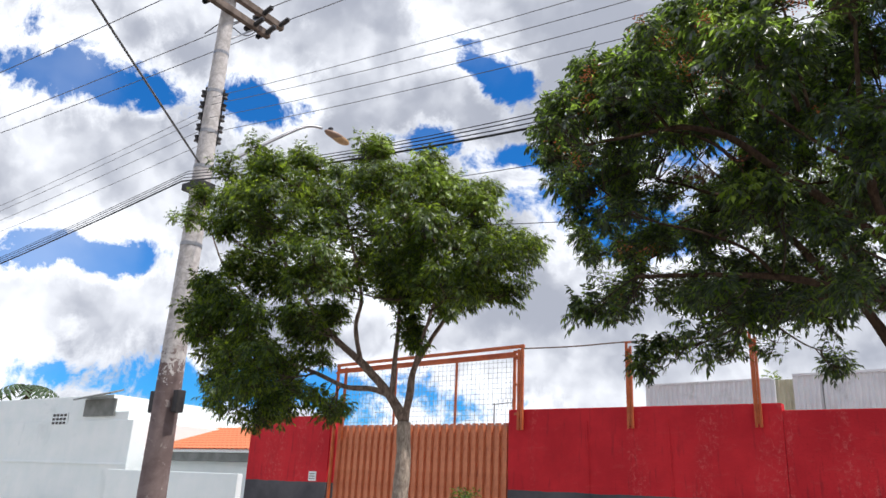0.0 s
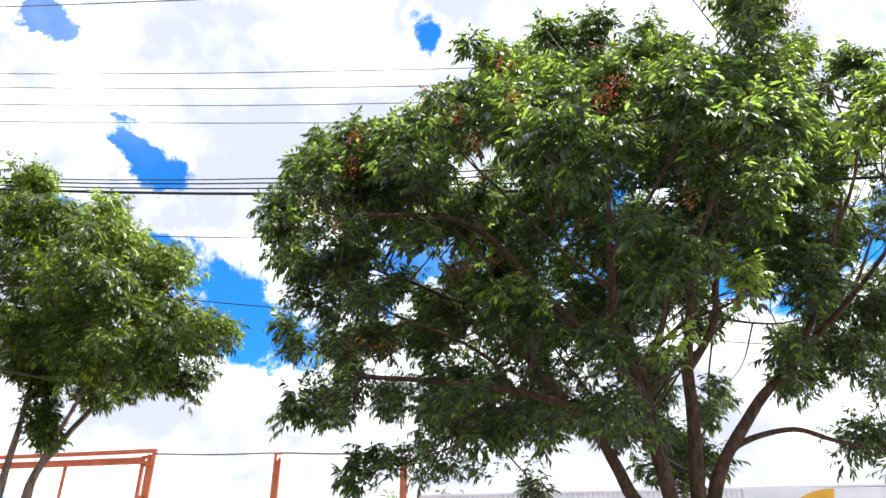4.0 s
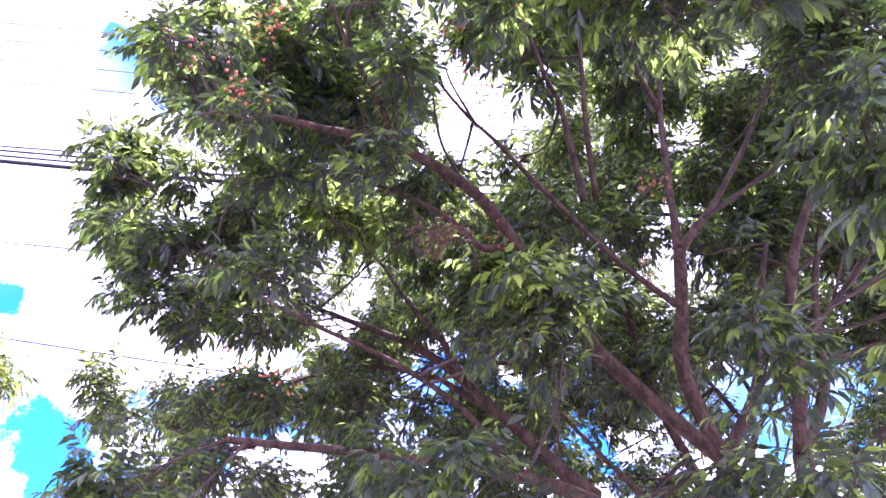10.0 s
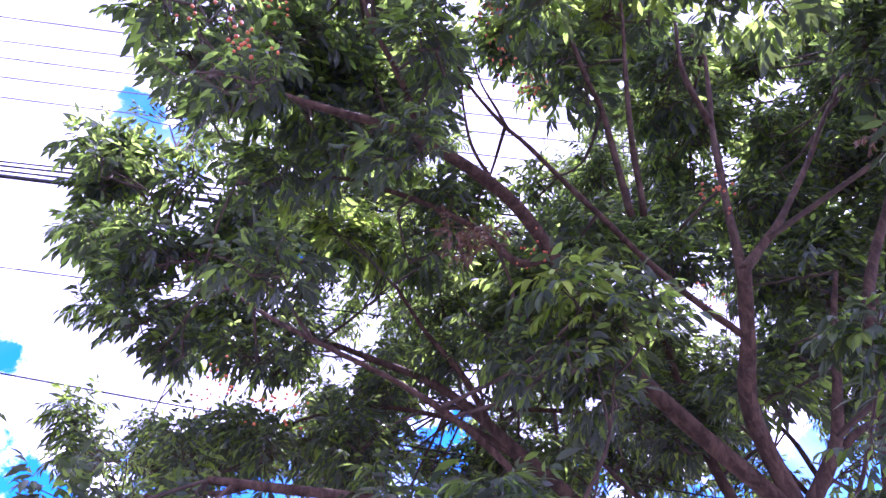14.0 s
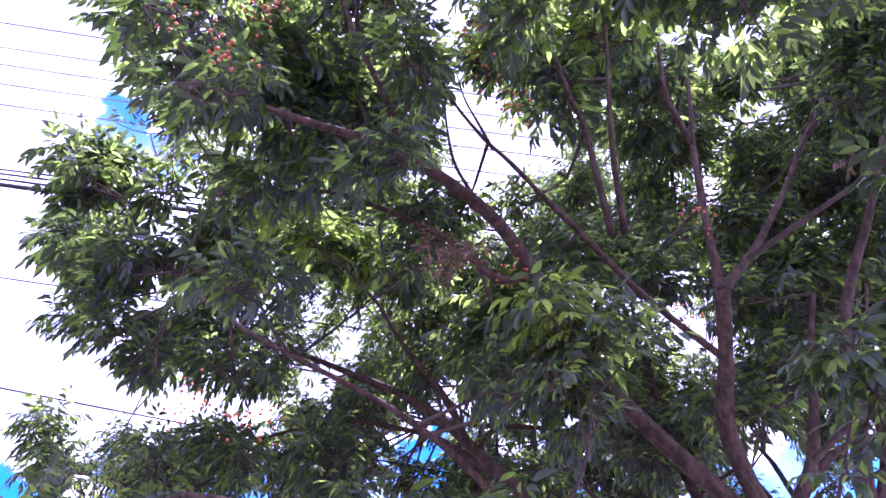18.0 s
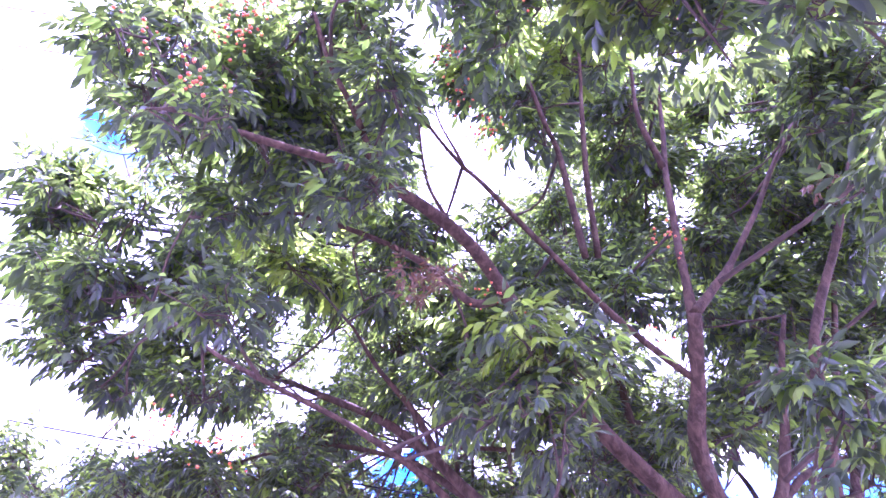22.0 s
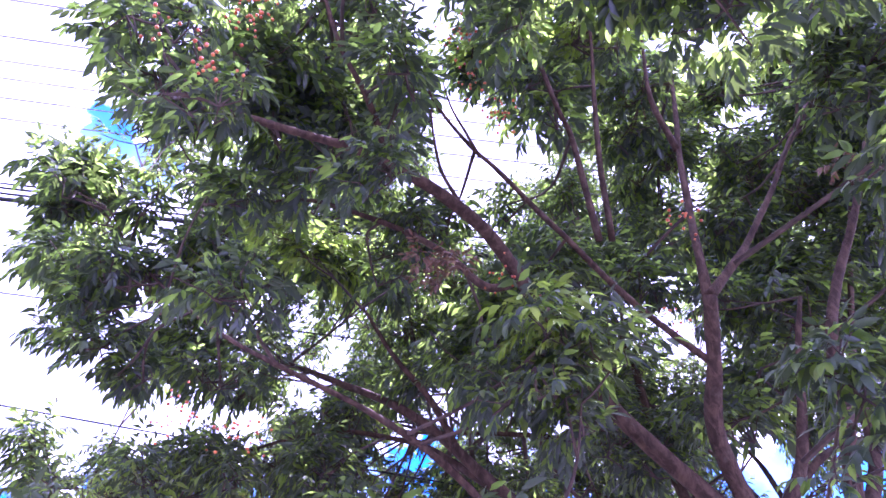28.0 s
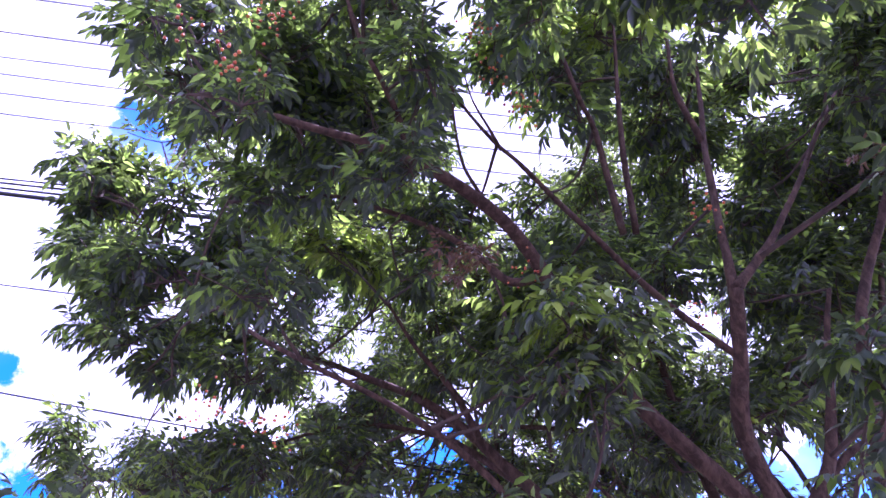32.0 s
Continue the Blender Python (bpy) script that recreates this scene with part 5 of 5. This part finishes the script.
def small_tree():
    limbs = [
        (0.095, 0.062, [(-4.14, 5.26, -0.05), (-4.14, 5.26, 0.70), (-4.10, 5.27, 1.46), (-4.12, 5.28, 1.88)]),
        (0.052, 0.010, [(-4.12, 5.28, 1.88), (-4.29, 5.25, 2.13), (-4.59, 5.15, 2.45), (-4.90, 5.05, 2.71), (-5.24, 4.95, 3.10), (-5.54, 4.85, 3.57), (-5.84, 4.80, 4.09)]),
        (0.032, 0.008, [(-4.29, 5.25, 2.13), (-4.46, 5.20, 2.19), (-4.73, 5.10, 2.21), (-4.98, 4.95, 2.33), (-5.31, 4.80, 2.44), (-5.77, 4.60, 2.55), (-6.21, 4.50, 2.74)]),
        (0.040, 0.008, [(-4.12, 5.28, 1.88), (-4.09, 5.30, 2.13), (-4.07, 5.32, 2.37), (-3.96, 5.40, 2.65), (-3.85, 5.50, 2.91), (-3.67, 5.60, 3.38), (-3.48, 5.70, 3.86)]),
        (0.030, 0.007, [(-4.27, 5.25, 2.12), (-4.25, 5.25, 2.45), (-4.24, 5.25, 2.90), (-4.23, 5.25, 3.36), (-4.18, 5.20, 3.93)]),
        (0.026, 0.007, [(-4.59, 5.15, 2.45), (-4.65, 5.10, 2.79), (-4.57, 5.05, 3.11), (-4.74, 5.00, 3.72), (-4.86, 4.90, 4.20)]),
        (0.024, 0.007, [(-4.90, 5.05, 2.71), (-5.37, 4.95, 2.85), (-5.83, 4.80, 3.07), (-6.24, 4.70, 3.47), (-6.52, 4.60, 4.01)]),
        (0.020, 0.006, [(-4.07, 5.32, 2.37), (-3.94, 5.20, 2.53), (-3.69, 5.00, 2.79), (-3.46, 4.90, 3.21), (-3.35, 4.80, 3.54)]),
    ]
    clumps = []
    clumps += [(*p, 0.36) for p in (
        (-6.08, 5.00, 3.73), (-6.03, 4.63, 2.73), (-5.93, 5.15, 2.34), (-5.75, 4.47, 3.07), (-5.63, 4.68, 3.72), (-5.48, 4.92, 3.34), (-5.47, 4.41, 2.57), (-5.42, 4.81, 4.31),
        (-5.28, 5.87, 3.78), (-5.15, 4.06, 3.80), (-5.11, 4.03, 2.76), (-5.04, 5.13, 4.32), (-4.77, 5.55, 4.48), (-4.74, 3.95, 2.22), (-4.73, 6.01, 3.82), (-4.66, 3.78, 3.59),
        (-4.59, 4.62, 4.00), (-4.40, 5.56, 3.53), (-4.21, 5.53, 4.17), (-4.20, 4.88, 3.56), (-4.18, 5.01, 4.19), (-4.09, 4.03, 3.45), (-4.05, 3.80, 2.95), (-3.80, 5.81, 3.87),
        (-3.77, 5.13, 3.62), (-3.46, 4.68, 3.41), (-3.33, 4.15, 3.44))]
    clumps += [(*p, 0.24) for p in (
        (-6.12, 4.54, 3.15), (-5.85, 4.27, 2.70), (-5.85, 5.46, 2.15), (-5.67, 4.62, 2.11), (-5.65, 4.25, 3.94), (-5.63, 4.05, 2.75), (-5.57, 5.63, 3.53), (-5.46, 5.05, 2.20),
        (-5.09, 4.75, 2.11), (-4.67, 3.95, 4.00), (-4.33, 4.32, 3.04), (-4.17, 6.16, 3.40), (-3.85, 4.28, 3.94), (-3.84, 4.65, 3.08), (-3.82, 5.79, 4.24), (-3.76, 6.05, 3.48),
        (-3.73, 5.66, 3.19), (-3.70, 4.88, 4.09), (-3.52, 4.62, 2.98), (-3.52, 5.33, 4.03), (-3.50, 5.78, 3.62), (-3.39, 4.60, 3.88), (-3.09, 4.49, 2.87), (-3.03, 4.96, 3.17),
        (-2.85, 4.53, 3.08))]
    clumps += [(*p, 0.15) for p in (
        (-5.89, 5.52, 3.01), (-5.85, 4.39, 2.30), (-5.85, 5.82, 3.09), (-5.83, 5.14, 1.98), (-5.75, 4.33, 3.40), (-5.75, 4.18, 3.75), (-5.64, 4.03, 3.12), (-5.63, 5.21, 2.55),
        (-5.55, 5.40, 2.90), (-5.55, 4.01, 3.62), (-5.52, 5.74, 2.11), (-5.47, 4.21, 2.05), (-5.27, 5.32, 2.94), (-5.20, 5.42, 2.02), (-5.19, 4.46, 1.89), (-5.16, 4.74, 4.52),
        (-5.13, 4.15, 4.25), (-5.09, 5.21, 2.08), (-4.85, 5.30, 4.75), (-4.73, 4.46, 2.73), (-4.68, 6.00, 3.30), (-4.47, 5.04, 4.59), (-4.39, 5.40, 3.16), (-4.13, 5.05, 3.07),
        (-3.73, 5.27, 2.96), (-3.58, 5.96, 3.19), (-3.50, 5.55, 4.21), (-3.37, 5.64, 3.15), (-3.29, 5.90, 3.63), (-3.05, 4.81, 3.68), (-2.88, 5.23, 3.36))]
    clumps += [(*p, 0.15) for p in (
        (-7.02, 4.60, 4.20), (-6.70, 4.60, 4.35), (-6.35, 4.70, 4.70), (-6.06, 4.75, 4.89), (-5.32, 4.80, 4.65), (-4.53, 5.00, 4.67), (-3.93, 5.20, 4.47), (-3.06, 5.70, 3.55), (-3.21, 5.60, 3.09), (-4.02, 5.20, 2.59))]
    clumps += [(*p, 0.15) for p in (
        (-4.89, 5.10, 2.92), (-5.08, 5.00, 2.69), (-4.63, 5.10, 3.25), (-5.33, 4.90, 2.92), (-4.26, 5.20, 3.11), (-3.78, 5.40, 3.00), (-5.37, 4.70, 2.43))]
    clumps += [(*p, 0.15) for p in (
        (-5.24, 5.00, 2.76), (-5.00, 5.05, 2.92), (-4.16, 5.20, 2.77), (-4.15, 5.20, 2.99), (-3.59, 5.50, 3.06), (-4.95, 4.90, 2.43), (-6.03, 4.75, 4.45), (-3.50, 5.50, 4.09))]
    # the trunk's bark is painted as sunlit, the branches keep plain brown
    tree("street_tree", (-4.14, 5.26, 0.0), "small street tree with a trunk coloured pale as if sunlit and rounded light-green crown", limbs, clumps, 23, (M_LEAF_LIGHT, M_LEAF_NEW_OR_LIT), M_BARK_BROWN, (-4.4, 5.0, 2.6), 3.7, heads=42, stem=M_BARK_SUNLIT, group="street trees",
         # these spots paint sun on the upper crown with the yellow-green leaf
         fresh_or_lit=((-3.13, 4.75, 3.70), (-4.87, 3.80, 4.00), (-5.07, 4.85, 4.40), (-4.40, 5.10, 4.65), (-3.37, 4.55, 3.88), (-3.28, 5.20, 4.00), (-3.62, 4.80, 4.12), (-5.47, 4.10, 3.85), (-5.29, 4.10, 4.18)))


small_tree()


def far_greens():
    b = thing("shrub", (-7.15, 11.0, 0), "small green shrub in front of the orange gate", "shrub")
    rng = np.random.default_rng(5)
    part("stem", tube(curve_points([(0, 0, 0), (0.03, 0, 0.5), (0, 0.02, 1.1)], 5), 0.03, 0.012, 7), M_BARK, b)
    sp = [(np.array((rng.normal(0, 0.13), rng.normal(0, 0.13), rng.uniform(0.9, 1.32))), rng.uniform(0, 6.28), 0.9, int(rng.integers(0, 8))) for _ in range(34)]
    q = new("crown", clump_mesh("crown", sp, M_LEAF_LIGHT))
    q.parent = b
    p = thing("palm_tree", (-46.3, 23, 0), "palm tree behind the pale house", "palm tree")
    part("trunk", tube([Vector((0, 0, 0)), Vector((0.1, 0, 3)), Vector((0, 0, 6.2))], 0.2, 0.15, 10), M_BARK, p)
    for k in range(14):
        a = k * 2.4
        pts = [Vector((0, 0, 6.2)) + Vector((math.cos(a), math.sin(a), 0)) * s * 1.9 + Vector((0, 0, 1.0 * s - 1.6 * s * s)) for s in np.linspace(0, 1, 8)]
        v, f = [], []
        side = Vector((-math.sin(a), math.cos(a), 0))
        for j in range(7):
            for s in (-1, 1):
                for m in range(2):
                    c = pts[j].lerp(pts[j + 1], m / 2)
                    o = len(v)
                    v += [c, c.lerp(pts[j + 1], 0.6), c + side * s * 0.5 - Vector((0, 0, 0.25)) + (pts[j + 1] - c)]
                    f.append((o, o + 1, o + 2))
        part("frond", (v, f), M_PALM, p)
    t = thing("far_tree", (-4.1, 34, 0), "distant tree showing above the white shed", "tree")
    part("trunk", tube([Vector((0, 0, 0)), Vector((0, 0, 5.5))], 0.2, 0.1, 8), M_BARK, t)
    sp = [(np.array((rng.normal(0, 0.85), rng.normal(0, 0.8), 5.85 + rng.normal(0, 0.3))), rng.uniform(0, 6.28), rng.uniform(2.2, 3.2), int(rng.integers(0, 8))) for _ in range(120)]
    q = new("crown", clump_mesh("crown", sp, M_LEAF_LIGHT))
    q.parent = t
    a = thing("aerial", (-8.1, 13.6, 0), "thin metal aerial behind the gate", "aerial")
    steel_bar(a, "mast", (0, 0, 0), (0, 0, 3.15), 0.012, M_STEEL)
    steel_bar(a, "boom", (-0.05, 0, 3.12), (0.5, 0, 3.16), 0.008, M_STEEL)
    for k in range(4):
        steel_bar(a, "element", (0.1 + 0.11 * k, 0, 3.06), (0.1 + 0.11 * k, 0, 3.22), 0.005, M_STEEL)


far_greens()
